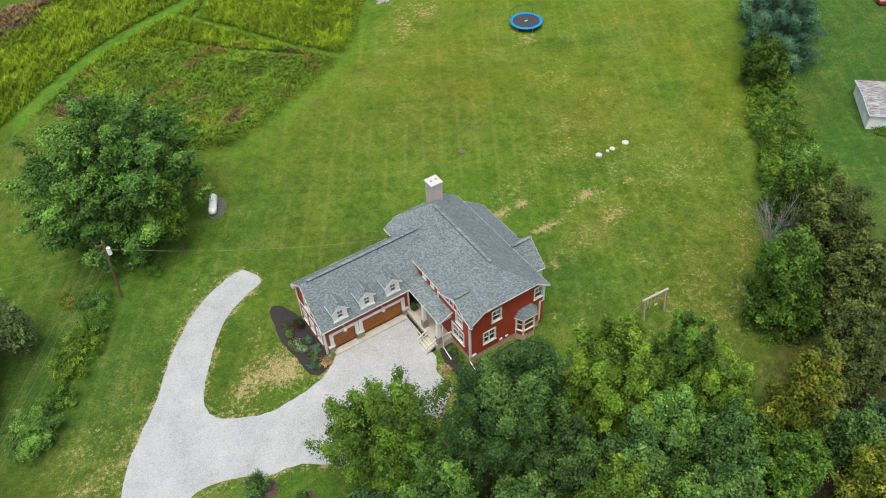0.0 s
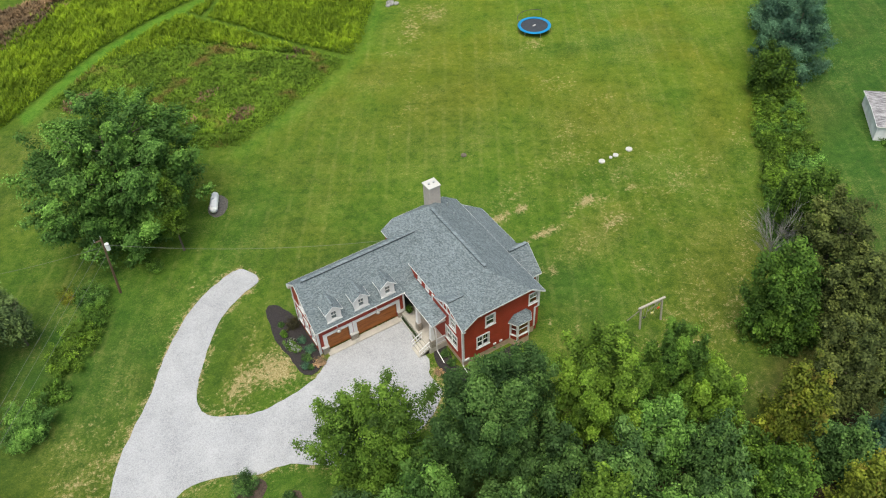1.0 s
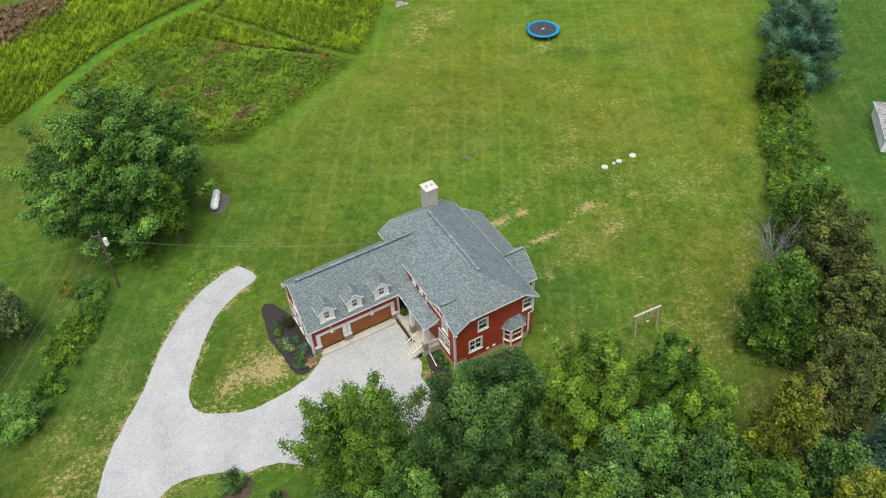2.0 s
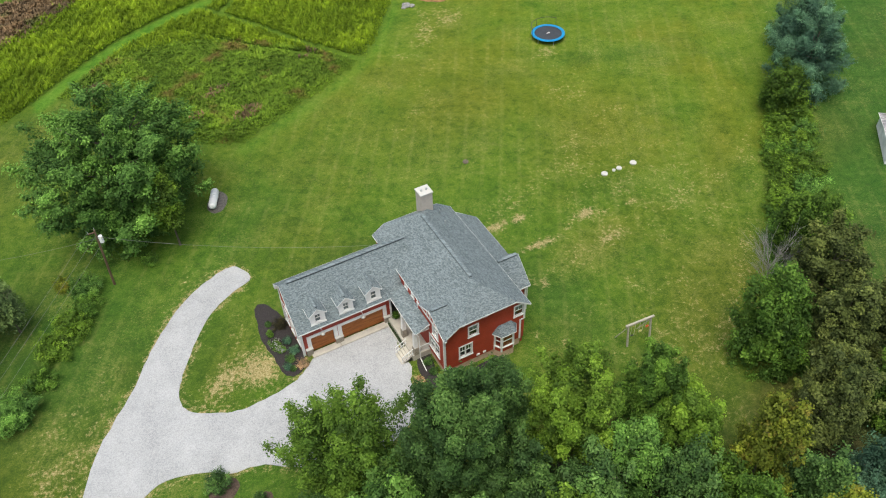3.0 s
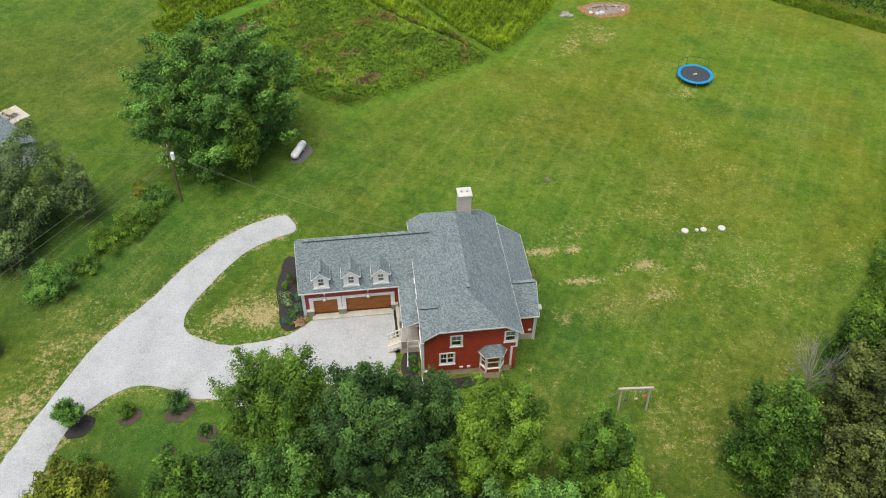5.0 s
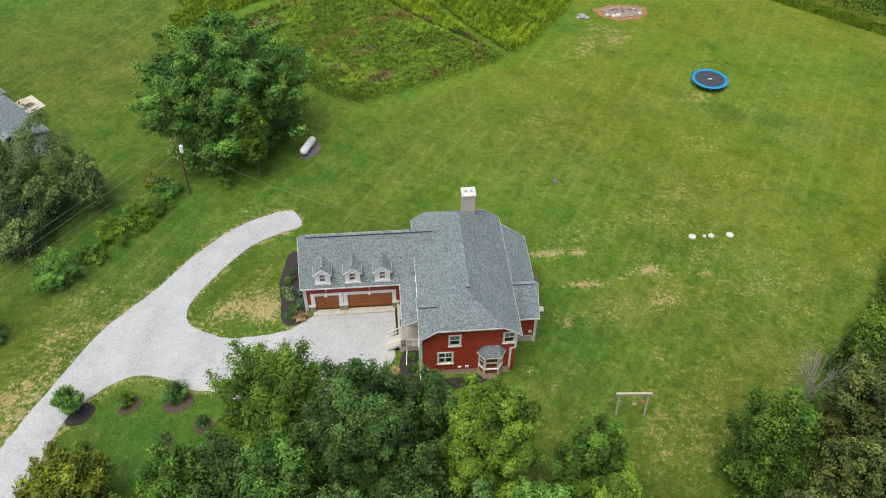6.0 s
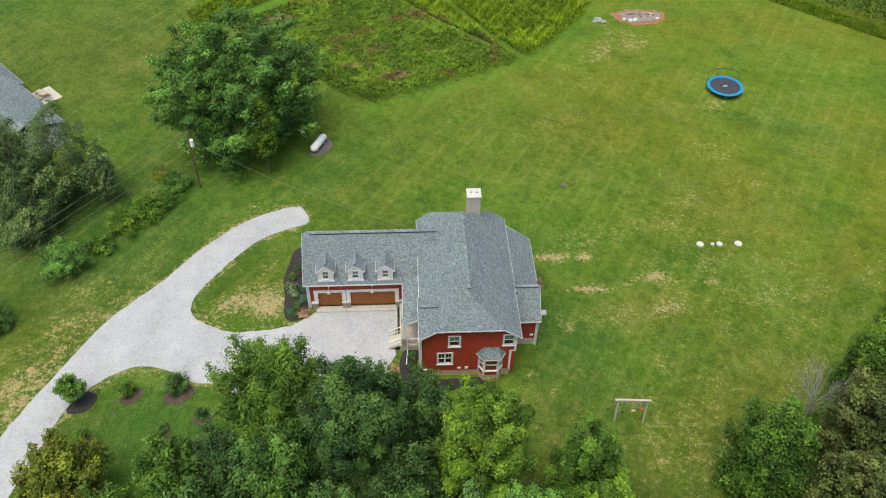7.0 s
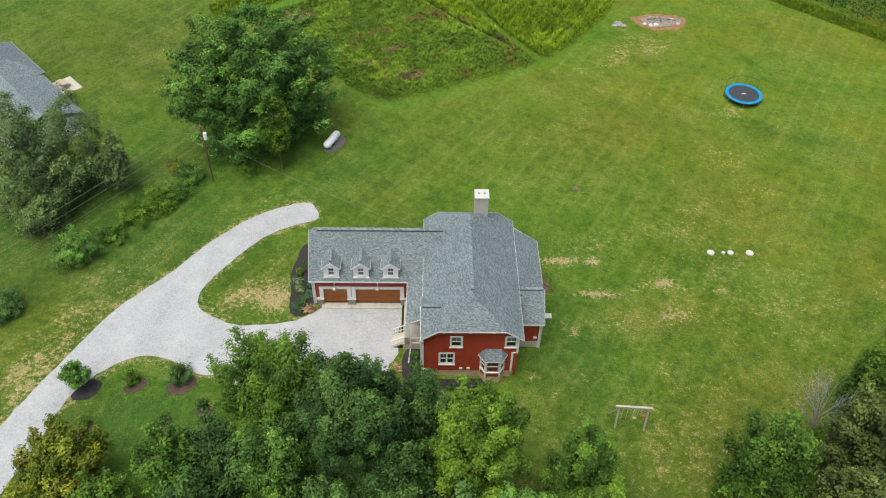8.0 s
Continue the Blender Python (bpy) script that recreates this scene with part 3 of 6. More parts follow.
def wire(name, p0, p1, sag, r=0.02):
    """A hanging cable as a curve."""
    cu = bpy.data.curves.new(name, "CURVE")
    cu.dimensions, cu.bevel_depth, cu.bevel_resolution = "3D", r, 1
    sp = cu.splines.new("POLY")
    sp.points.add(16)
    p0, p1 = Vector(p0), Vector(p1)
    for i in range(17):
        t = i / 16
        q = p0.lerp(p1, t) - Vector((0, 0, 4 * sag * t * (1 - t)))
        sp.points[i].co = (*q, 1)
    cu.materials.append(CABLE)
    return new(name, cu)


# ---- ground ----
def soft_spots(x, y, rows):
    """A smooth mask of oval patches: rows of (x, y, length, width, turn in degrees, weight)."""
    out = np.zeros_like(x)
    for cx, cy, l, w, a, k in rows:
        c, s = math.cos(radians(a)), math.sin(radians(a))
        u, v = (x - cx) * c + (y - cy) * s, -(x - cx) * s + (y - cy) * c
        out = np.maximum(out, k * np.exp(-((u / l) ** 2 + (v / w) ** 2)))
    return out


FIELD_EDGE = [(-14, 111), (2, 113), (8, 115), (14, 105), (20, 96.3), (26.4, 90.8), (31, 92.4), (39.2, 96.0), (47.2, 100.3), (53.4, 104.6), (59.2, 111.6), (63.2, 117.4), (66, 127), (68, 150)]
FIELD_LINE = smooth_line([(x, y, 0) for x, y in FIELD_EDGE], 6)


def field_border(x):
    """How far back the mown lawn reaches at x."""
    return np.interp(x, [p.x for p in FIELD_LINE], [p.y for p in FIELD_LINE], left=112, right=900)


PATHS = [[(-2, 110), (1.9, 113), (10.7, 120.3), (18.5, 126.2), (28.3, 130.8), (36, 133.2), (48, 138.5)], [(32.9, 132.6), (39.6, 121.8), (44.9, 111.3), (50.4, 103)], [(36, 127.7), (43, 135)], [(28, 126), (38, 114.5), (46, 106.5)]]


def path_gap(x, y, rows):
    out = np.full_like(x, 99.0)
    for line in rows:
        for (x0, y0), (x1, y1) in zip(line, line[1:]):
            dx, dy = x1 - x0, y1 - y0
            t = np.clip(((x - x0) * dx + (y - y0) * dy) / (dx * dx + dy * dy), 0, 1)
            out = np.minimum(out, np.hypot(x - x0 - t * dx, y - y0 - t * dy))
    return out


DRIVE = [(-10.2, 26), (-7.7, 33), (-6.7, 36.5), (-5.5, 39.4), (-3.8, 43.3), (-0.2, 50.6), (2.1, 53.5), (4.6, 56.2), (7.0, 59.6), (9.7, 62.8), (12.6, 65.5), (15.7, 67.2), (18.3, 68.0), (19.6, 67.4), (20.2, 65), (17.8, 64), (14.8, 62.2), (12.2, 59.3),
         (9.7, 55.6), (8.6, 53.2), (9.0, 51), (10.8, 49.6), (12.8, 48.5), (15.3, 48.2), (18.8, 48.6), (20.8, 49.5), (22.4, 50.6), (26, 50.6), (30.7, 50.8), (30.4, 47.2), (30.5, 44.6), (29.6, 42.9), (29.2, 40), (24, 37.5), (18, 38.4),
         (13.6, 41.3), (10.6, 42.1), (8.0, 43.7), (4.3, 44.5), (0.5, 42.3), (-1.6, 38.9), (-2.4, 35.2), (-3.4, 31.8), (-4.4, 28.4), (-5.6, 25)]


def build_ground():
    near_x, near_y = np.arange(-50, 150.1, 1.0), np.arange(-10, 170.1, 1.0)
    xs = np.concatenate([[-1500, -700, -350, -180, -110, -75], near_x, [175, 220, 320, 500, 900, 1800]])
    ys = np.concatenate([[-900, -450, -220, -110, -50, -25], near_y, [190, 230, 300, 450, 800, 1800]])
    X, Y = np.meshgrid(xs, ys)
    W = np.exp(-((SWELLS[:, 0, None, None] - X) ** 2 + (SWELLS[:, 1, None, None] - Y) ** 2) / 162.0)
    Z = (np.tensordot(SWELLS[:, 2], W, 1) - 0.016) / (W.sum(0) + 0.02)
    nx, ny = len(xs), len(ys)
    i = np.arange((ny - 1) * (nx - 1))
    a = (i // (nx - 1)) * nx + i % (nx - 1)
    me = bpy.data.meshes.new("ground")
    me.from_pydata(np.stack([X, Y, Z], -1).reshape(-1, 3), [], np.stack([a, a + 1, a + 1 + nx, a + nx], -1))
    x, y = X.ravel(), Y.ravel()
    rows = [(48.2, 58.9, 2.6, 0.5, 2, 0.85), (52.4, 59.0, 1.5, 0.8, 10, 0.8), (46, 58.4, 1.2, 0.4, 0, 0.8), (52.8, 54.1, 3.0, 0.45, 5, 0.95), (57.2, 55.4, 1.6, 0.4, 30, 0.7), (60.8, 55.8, 2.6, 0.55, -14, 0.95), (66.3, 55.3, 1.2, 0.6, 0, 0.65),
            (60.6, 51, 3.2, 1.0, 8, 0.6), (56, 50, 6, 3, 15, 0.3), (48.4, 48.3, 1.3, 0.4, -30, 0.95), (51, 42.4, 0.9, 0.45, 10, 0.85), (44.1, 41.9, 0.9, 0.5, -40, 0.65), (45.6, 40.2, 0.9, 0.5, -40, 0.65), (54, 62, 7, 2.5, 20, 0.3), (66, 66, 12, 4, 35, 0.3),
            (17.0, 52.2, 3.2, 3.0, 50, 0.8), (13.4, 52.4, 3.8, 2.4, 30, 0.58), (16, 58, 3, 1.5, 50, 0.3), (52.2, 71.5, 1.2, 1.2, 0, 0.5), (76.4, 89.4, 2.6, 1.8, 0, 0.42),
            (68.6, 107, 4, 3, 60, 0.4), (62, 103, 12, 2.2, 60, 0.34), (52.5, 86, 8, 3, 40, 0.2), (57, 98, 6, 3, 50, 0.18), (-3.6, 47.3, 6, 0.9, 62, 0.72), (0.4, 54, 4, 0.6, 58, 0.5), (-7.3, 43, 5, 1.3, 60, 0.7), (-5.4, 42.2, 7, 1.0, 65, 0.6),
            (84, 53, 12, 1.3, 48, 0.3), (73, 42, 9, 1.6, 40, 0.34), (63, 34, 8, 2.0, 40, 0.4), (56.5, 26, 8, 2.6, 65, 0.3), (47, 36, 6, 1.6, 0, 0.25), (12, 66, 6, 2, 40, 0.25), (70, 52, 14, 8, 40, 0.26), (60, 42, 8, 5, 20, 0.24), (57, 35, 11, 6, 10, 0.3), (-4, 50, 11, 3, 60, 0.36), (64, 59, 12, 5, 20, 0.28), (70, 78, 14, 4, 30, 0.2)]
    dry = soft_spots(x, y, rows)
    border = [(p.x, p.y) for p in smooth_line([(a, b, 0) for a, b in DRIVE], 2, True)]
    dry = np.maximum(dry, 0.62 * np.exp(-(path_gap(x, y, [border + border[:1]]) / 0.7) ** 2))
    lush = 1 / (1 + np.exp(-((x - 52) * 0.55 + (y - 82) * 0.5) / 6.0))
    lush = np.maximum(lush, soft_spots(x, y, [(32, 100, 30, 8, 25, 0.5), (10, 62, 12, 8, 50, 0.15)]))
    weedy = 1 / (1 + np.exp(-(y - field_border(x)) / 0.5))
    weedy *= (x < 70) & (x > -2.5)
    wide_track, trail = path_gap(x, y, PATHS[:1]), path_gap(x, y, PATHS[1:3])
    track = np.maximum(0.75 * np.exp(-(wide_track / 1.5) ** 4), 0.5 * np.exp(-(trail / 0.8) ** 2)) * (y > 100) * (x > 3)
    weedy *= 1 - track
    edge = field_border(x) - y
    track = np.maximum(track, 0.25 * np.exp(-((edge - 1.2) / 1.3) ** 2) * ((x > 26) & (x < 68)))
    olive = soft_spots(x, y, [(58, 84, 16, 9, 20, 0.9), (72, 70, 14, 9, 35, 0.8), (60, 51, 9, 4, 10, 0.8), (66, 104, 6, 9, -30, 0.6), (64, 37, 16, 8, 35, 1.0), (84, 58, 4, 16, -44, 0.8), (62, 26, 8, 4, 60, 1.0), (14, 55, 4, 8, -40, 0.7), (-4, 48, 3, 12, -32, 0.8), (44, 84, 8, 6, 0, 0.5), (-12, 104, 26, 18, 0, 0.9), (-9, 52, 8, 14, 0, 0.9)])
    # where the ground is coloured as litter and tree shade
    litter_shade = np.clip(1.4 * soft_spots(x, y, [(33, 23, 18, 7, 0, 1.0), (48, 14, 12, 8, -30, 1.0), (60, 19, 6, 6, 45, 0.9), (70, 25, 8, 3, 48, 0.8), (8, 24, 9, 4, 0, 0.8)]), 0, 1)
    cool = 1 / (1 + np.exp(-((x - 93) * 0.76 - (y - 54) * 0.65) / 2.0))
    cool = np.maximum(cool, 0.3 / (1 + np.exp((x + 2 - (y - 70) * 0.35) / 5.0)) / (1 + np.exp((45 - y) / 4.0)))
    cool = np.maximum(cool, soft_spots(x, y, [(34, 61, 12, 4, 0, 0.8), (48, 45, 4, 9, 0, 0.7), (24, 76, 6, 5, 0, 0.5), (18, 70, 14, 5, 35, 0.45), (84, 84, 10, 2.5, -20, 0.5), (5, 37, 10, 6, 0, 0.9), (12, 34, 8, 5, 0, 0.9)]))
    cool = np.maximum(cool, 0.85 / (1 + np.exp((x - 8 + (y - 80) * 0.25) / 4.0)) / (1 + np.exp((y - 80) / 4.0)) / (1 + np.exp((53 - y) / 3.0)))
    for name, values in (("dry", dry), ("lush", lush), ("weedy", weedy), ("cool", cool), ("litter_shade", litter_shade), ("track", track), ("olive", olive)):
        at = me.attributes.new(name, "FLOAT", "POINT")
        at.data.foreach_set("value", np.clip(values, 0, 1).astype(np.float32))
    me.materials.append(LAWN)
    for p in me.polygons:
        p.use_smooth = True
    return tagged(new("ground", me), "mown green lawn with straw-coloured dry patches and mowing lines", "lawn", kind="structure")


build_ground()
tagged(part("driveway", patch_mesh(smooth_line([(x, y, 0) for x, y in DRIVE], 5, True), 0.05, 1.2, 0.07), GRAVEL), "pale grey gravel driveway with a turning loop", "driveway", kind="structure")
BED = [(21.4, 51.1), (21.4, 57), (20.4, 60.2), (19.2, 60.4), (18.6, 58), (18.3, 55.2), (18.6, 52.6), (19.0, 49.8), (20.4, 49.5)]
tagged(part("mulch_bed", patch_mesh(smooth_line([(x, y, 0) for x, y in BED], 5, True), 0.07, 0.9, 0.08), MULCH), "dark mulch bed beside the garage wall", "flower bed", kind="structure")
BED2 = [(30.9, 43.6), (31.5, 45.2), (32.9, 45.2), (32.9, 41.7), (39.4, 41.7), (38.8, 40.7), (36, 40.2), (32.6, 40.2), (31.2, 41.4)]
tagged(part("mulch_bed", patch_mesh(smooth_line([(x, y, 0) for x, y in BED2], 3, True), 0.07, 0.9, 0.05), MULCH), "dark mulch bed along the front of the house", "flower bed", kind="structure")

# ---- the house ----
house = thing("house", (33, 42, 0), "barn-red sided house with slate-grey shingle roofs and white trim", "house")
O = Vector((33, 42, 0))


def hp(name, bm, material, parent=None, label="", smooth=False):
    """A part of the house, given in places of the world."""
    bmesh.ops.translate(bm, verts=bm.verts[:], vec=-O)
    return part(name, bm, material, parent or house, label, smooth)


def frame_of(facing):
    """The outward way and the way to the right of one who looks at the wall."""
    return {"S": (Vector((0, -1, 0)), Vector((1, 0, 0))), "W": (Vector((-1, 0, 0)), Vector((0, -1, 0))), "E": (Vector((1, 0, 0)), Vector((0, 1, 0))), "N": (Vector((0, 1, 0)), Vector((-1, 0, 0)))}[facing]


def oriented(rows, at, facing):
    """Boxes given as (right0, right1, up0, up1, out0, out1) before a wall."""
    out, right = frame_of(facing) if isinstance(facing, str) else facing
    bm = bmesh.new()
    m = Matrix(((right.x, 0, out.x, at[0]), (right.y, 0, out.y, at[1]), (0, 1, 0, at[2]), (0, 0, 0, 1)))
    for r0, r1, u0, u1, o0, o1 in rows:
        bmesh.ops.create_cube(bm, size=1.0, matrix=m @ Matrix.Translation(((r0 + r1) / 2, (u0 + u1) / 2, (o0 + o1) / 2)) @ Matrix.Diagonal((r1 - r0, u1 - u0, o1 - o0, 1)))
    bmesh.ops.recalc_face_normals(bm, faces=bm.faces[:])
    return bm


def window(at, facing, w, h, cells=1, trim=0.12, parent=None, blind=0.5):
    """A double-hung window: at is the middle of its sill line on the wall's outer face; w, h its opening."""
    t = trim
    rows = [(-w / 2 - t, -w / 2, -t, h + t, -0.04, 0.05), (w / 2, w / 2 + t, -t, h + t, -0.04, 0.05), (-w / 2, w / 2, h, h + t * 1.2, -0.04, 0.06), (-w / 2 - t * 1.3, w / 2 + t * 1.3, -t * 1.1, 0, -0.04, 0.1)]
    ob = hp("window", oriented(rows, at, facing), WHITE, parent)
    step = w / cells
    for c in range(cells):
        x0, x1 = -w / 2 + c * step, -w / 2 + (c + 1) * step
        s = 0.075
        sash = [(x0, x0 + s, 0, h, -0.1, -0.03), (x1 - s, x1, 0, h, -0.1, -0.03), (x0, x1, 0, s, -0.1, -0.03), (x0, x1, h - s, h, -0.1, -0.03), (x0, x1, h / 2 - s / 3, h / 2 + s / 3, -0.1, -0.03)]
        sash.append(((x0 + x1) / 2 - 0.013, (x0 + x1) / 2 + 0.013, h / 2, h, -0.09, -0.05))
        hp("sash", oriented(sash, at, facing), WHITE, ob)
        g = hp("pane", oriented([(x0 + s, x1 - s, s, h - s, -0.075, -0.065)], at, facing), GLASS, ob)
        g.visible_shadow = False
        # panel behind the upper sash, painted with the sky's reflection
        if blind:
            hp("blind", oriented([(x0 + s, x1 - s, h * (1 - blind), h - s, -0.17, -0.15)], at, facing), SKY_BLIND, ob)
    return ob


# walls: outer faces
ZE, ZR, SL = 5.9, 9.25, 0.684
# front wall of the main block
hp("wall", wall_mesh((33.0, 42.0), (42.2, 42.0), 0.2, 0.7, [(0, 5.85), (1.6, 6.9), (7.9, 6.9), (9.2, 5.95)],
                     [(2.75, 3.75, 4.4, 5.85), (8.0, 9.0, 4.4, 5.85), (1.7, 3.05, 1.75, 3.35)]), RED)
hp("wall", wall_mesh((33.0, 47.6), (33.0, 42.0), 0.2, 0.7, [(0, 5.9), (0.6, 5.95), (3.0, 7.12), (5.6, 5.68)], [(3.3, 4.3, 4.2, 5.7), (2.5, 4.5, 1.6, 3.4)]), RED)
hp("wall", wall_mesh((33.2, 57.9), (33.2, 47.6), 0.2, 0.4, [(0, 4.6), (10.3, 4.6)], [(7.2, 8.3, 0.95, 3.1)]), RED)
hp("upper_wall", wall_mesh((33.06, 56.9), (33.06, 47.55), 0.2, 4.6, [(0, 5.95), (9.35, 5.95)], [(6.42, 6.98, 5.32, 5.72), (7.92, 8.48, 5.32, 5.72)]), RED)
hp("wall", wall_mesh((42.2, 42.2), (42.2, 57.9), 0.2, -1.2, [(0, 6.05), (15.7, 6.05)]), RED)
hp("wall", wall_mesh((42.2, 57.9), (33.2, 57.9), 0.2, -1.2, [(0, 6.0), (1.4, 6.95), (7.6, 6.95), (9.0, 6.0)], [(2, 3, 4.7, 6.2), (6, 7, 4.7, 6.2)]), RED)
for wx, wz, ww, hh, cc in ((36.25, 4.4, 1.0, 1.45, 1), (41.5, 4.4, 1.0, 1.45, 1), (35.375, 1.75, 1.35, 1.6, 2)):
    window((wx, 42.0, wz), "S", ww, hh, cc, blind=0.45 if cc == 1 else 0)
window((33.0, 43.8, 4.2), "W", 1.0, 1.5)
window((33.0, 44.1, 1.6), "W", 2.0, 1.8, 2)
for wy in (50.2, 48.7):
    window((33.06, wy, 5.32), "W", 0.56, 0.4, 1, 0.08, blind=0)
for wx in (39.7, 35.7):
    window((wx, 57.9, 4.7), "N", 1.0, 1.5)
# floors and inner darkness
hp("floor", boxes((33.2, 42.0, 42.2, 57.7, 3.3, 3.5), (33.2, 42.0, 42.2, 57.7, 0.5, 0.7)), DARKROOM)
# foundation and corner boards
hp("foundation", boxes((33.05, 41.75, 42.04, 42.3, -1.6, 0.7), (33.05, 33.3, 42.3, 58, -1.6, 0.7), (41.6, 42.1, 42.3, 58, -1.6, 0.7), (33.3, 42.1, 57.7, 57.96, -1.6, 0.7)), FOUNDATION)
for row in ((32.93, 33.14, 41.93, 42.14, 0.7, 5.8), (42.06, 42.27, 41.93, 42.14, 3.55, 6.0), (41.62, 41.83, 41.94, 42.14, 0.65, 3.6), (41.62, 42.27, 41.94, 42.1, 3.5, 3.62), (32.94, 33.1, 47.5, 47.68, 0.9, 5.75)):
    hp("corner_board", boxes(row, bevel=0.01), WHITE)
# the lower right corner of the front steps back below the upper floor
YF, YB, XW, XE, XR = 41.6, 58.3, 33.0, 42.65, 37.7
ZW = 6.07
CL, CR, ZC, RF, RB = 34.5, 40.95, 7.1, 44.35, 55.6
bm = bmesh.new()
slab(bm, [(XW, YF, ZW), (CL, YF, ZC), (XR, RF, ZR), (XR, RB, ZR), (CL, YB, ZC), (XW, YB, ZW)], 0.16)
slab(bm, [(XE, YF, ZE), (CR, YF, ZC), (XR, RF, ZR), (XR, RB, ZR), (CR, YB, ZC), (XE, YB, ZE)], 0.16)
slab(bm, [(CL, YF, ZC), (CR, YF, ZC), (XR, RF, ZR)], 0.16)
slab(bm, [(CL, YB, ZC), (CR, YB, ZC), (XR, RB, ZR)], 0.16)
main_roof = hp("roof", bm, SHINGLE)
# cross gable towards the court
bm = bmesh.new()
slab(bm, [(32.84, 44.6, 7.3), (34.8, 44.6, 7.3), (33.1, 41.6, 5.78), (32.84, 41.6, 5.72)], 0.14, (0, 0, 1))
slab(bm, [(32.84, 44.6, 7.3), (34.8, 44.6, 7.3), (33.0, 47.0, 6.05), (32.84, 47.0, 6.0)], 0.14, (0, 0, 1))
hp("gable_roof", bm, SHINGLE)
# garage wing roof
bm = bmesh.new()
GY, GZ = 54.4, 8.05
slab(bm, [(21.15, 50.6, 4.25), (31.8, 50.6, 4.25), (33.3, 51.5, 5.15), (33.3, 52.5, 6.15), (35.95, GY, GZ), (21.15, GY, GZ)], 0.16)
slab(bm, [(21.15, GY, GZ), (35.95, GY, GZ), (32.9, 57.0, 5.9), (21.15, 57.0, 5.9)], 0.16)
hp("garage_roof", bm, SHINGLE)
# porch roof
bm = bmesh.new()
slab(bm, [(31.35, 45.0, 4.2), (33.25, 45.0, 5.0), (33.25, 51.5, 5.0), (31.35, 50.7, 4.2)], 0.14, (0, 0, 1))
hp("porch_roof", bm, SHINGLE)
# east wing: lean-to and small gable
bm = bmesh.new()
slab(bm, [(42.2, 47.6, 6.15), (45.45, 47.6, 3.8), (45.45, 57.3, 3.8), (42.2, 57.3, 6.15)], 0.15)
slab(bm, [(42.1, 48.15, 5.95), (45.2, 48.15, 5.95), (45.2, 45.5, 3.55), (42.1, 45.5, 3.55)], 0.15)
slab(bm, [(42.1, 48.15, 5.95), (45.2, 48.15, 5.95), (45.2, 50.8, 3.55), (42.1, 50.8, 3.55)], 0.15)
hp("wing_roof", bm, SHINGLE)
hp("wall", wall_mesh((42.2, 45.9), (44.9, 45.9), 0.2, 0.5, [(0, 3.75), (2.7, 3.75)]), RED)
hp("wall", wall_mesh((44.9, 45.9), (44.9, 57.0), 0.2, 0.5, [(0, 3.7), (2.25, 5.7), (4.5, 3.7), (11.1, 3.9)], [(6.3, 8.3, 1.0, 3.2)]), RED)
hp("wall", wall_mesh((44.9, 57.0), (42.2, 57.0), 0.2, 0.5, [(0, 4.0), (2.7, 5.9)]), RED)
hp("foundation", boxes((42.2, 44.92, 45.88, 46.1, -1.8, 0.5), (44.7, 44.93, 46.1, 57, -1.8, 0.5), (42.2, 44.7, 56.8, 57.02, -1.8, 0.5)), CONCRETE)
hp("corner_board", boxes((44.78, 44.97, 45.83, 46.02, -0.6, 3.6), bevel=0.01), WHITE)
# garage wing walls
hp("wall", wall_mesh((21.5, 51.25), (31.5, 51.25), 0.22, 0.25, [(0, 4.45), (10, 4.45)], [(0.95, 3.45, 0.25, 2.45), (4.35, 9.05, 0.25, 2.45)]), RED)
hp("wall", wall_mesh((21.5, 56.8), (21.5, 51.25), 0.22, 0.1, [(0, 5.85), (2.4, 7.8), (5.55, 4.7)], [(3.9, 4.8, 1.1, 2.7), (2.3, 3.2, 1.1, 2.7), (0.7, 1.6, 1.1, 2.7), (1.9, 2.9, 4.2, 5.8)]), RED)
hp("wall", wall_mesh((33.0, 56.8), (21.5, 56.8), 0.22, 0.1, [(0, 5.8), (11.5, 5.8)], [(2, 3, 1.4, 2.9), (6, 7, 1.4, 2.9)]), RED)
hp("floor", boxes((21.7, 33.2, 51.5, 56.6, 3.2, 3.4), (21.7, 33.2, 51.5, 56.6, 0.1, 0.26)), DARKROOM)
for wy in (52.45, 54.05, 55.65):
    window((21.5, wy, 1.1), "W", 0.9, 1.6)
window((21.5, 54.4, 4.2), "W", 1.0, 1.6)
for wx in (30.5, 26.5):
    window((wx, 56.8, 1.4), "N", 1.0, 1.5)
# chimney
chim = hp("chimney", boxes((38.36, 39.74, 56.7, 58.02, -0.8, 10.4), bevel=0.02), CHIMNEY)
hp("chimney_cap", boxes((38.28, 39.82, 56.62, 58.1, 10.4, 10.56), bevel=0.03), CAP, chim, "pale cast stone cap")

# ridge vents: a shingled cap over a dark bar, painted as the cap's shadow
RIDGES = [((XR, 45.0, ZR), (XR, 55.2, ZR)), ((22.0, GY, GZ), (35.0, GY, GZ)), ((33.0, 44.6, 7.3), (34.9, 44.6, 7.3)), ((42.7, 48.15, 5.95), (45.0, 48.15, 5.95))]
for p, q in RIDGES:
    v = hp("ridge_vent", bars(((p[0], p[1], p[2] + 0.05), (q[0], q[1], q[2] + 0.05), 0.3, 0.1)), DARK)
    hp("ridge_cap", bars(((p[0], p[1], p[2] + 0.11), (q[0], q[1], q[2] + 0.11), 0.34, 0.07)), SHINGLE, v)
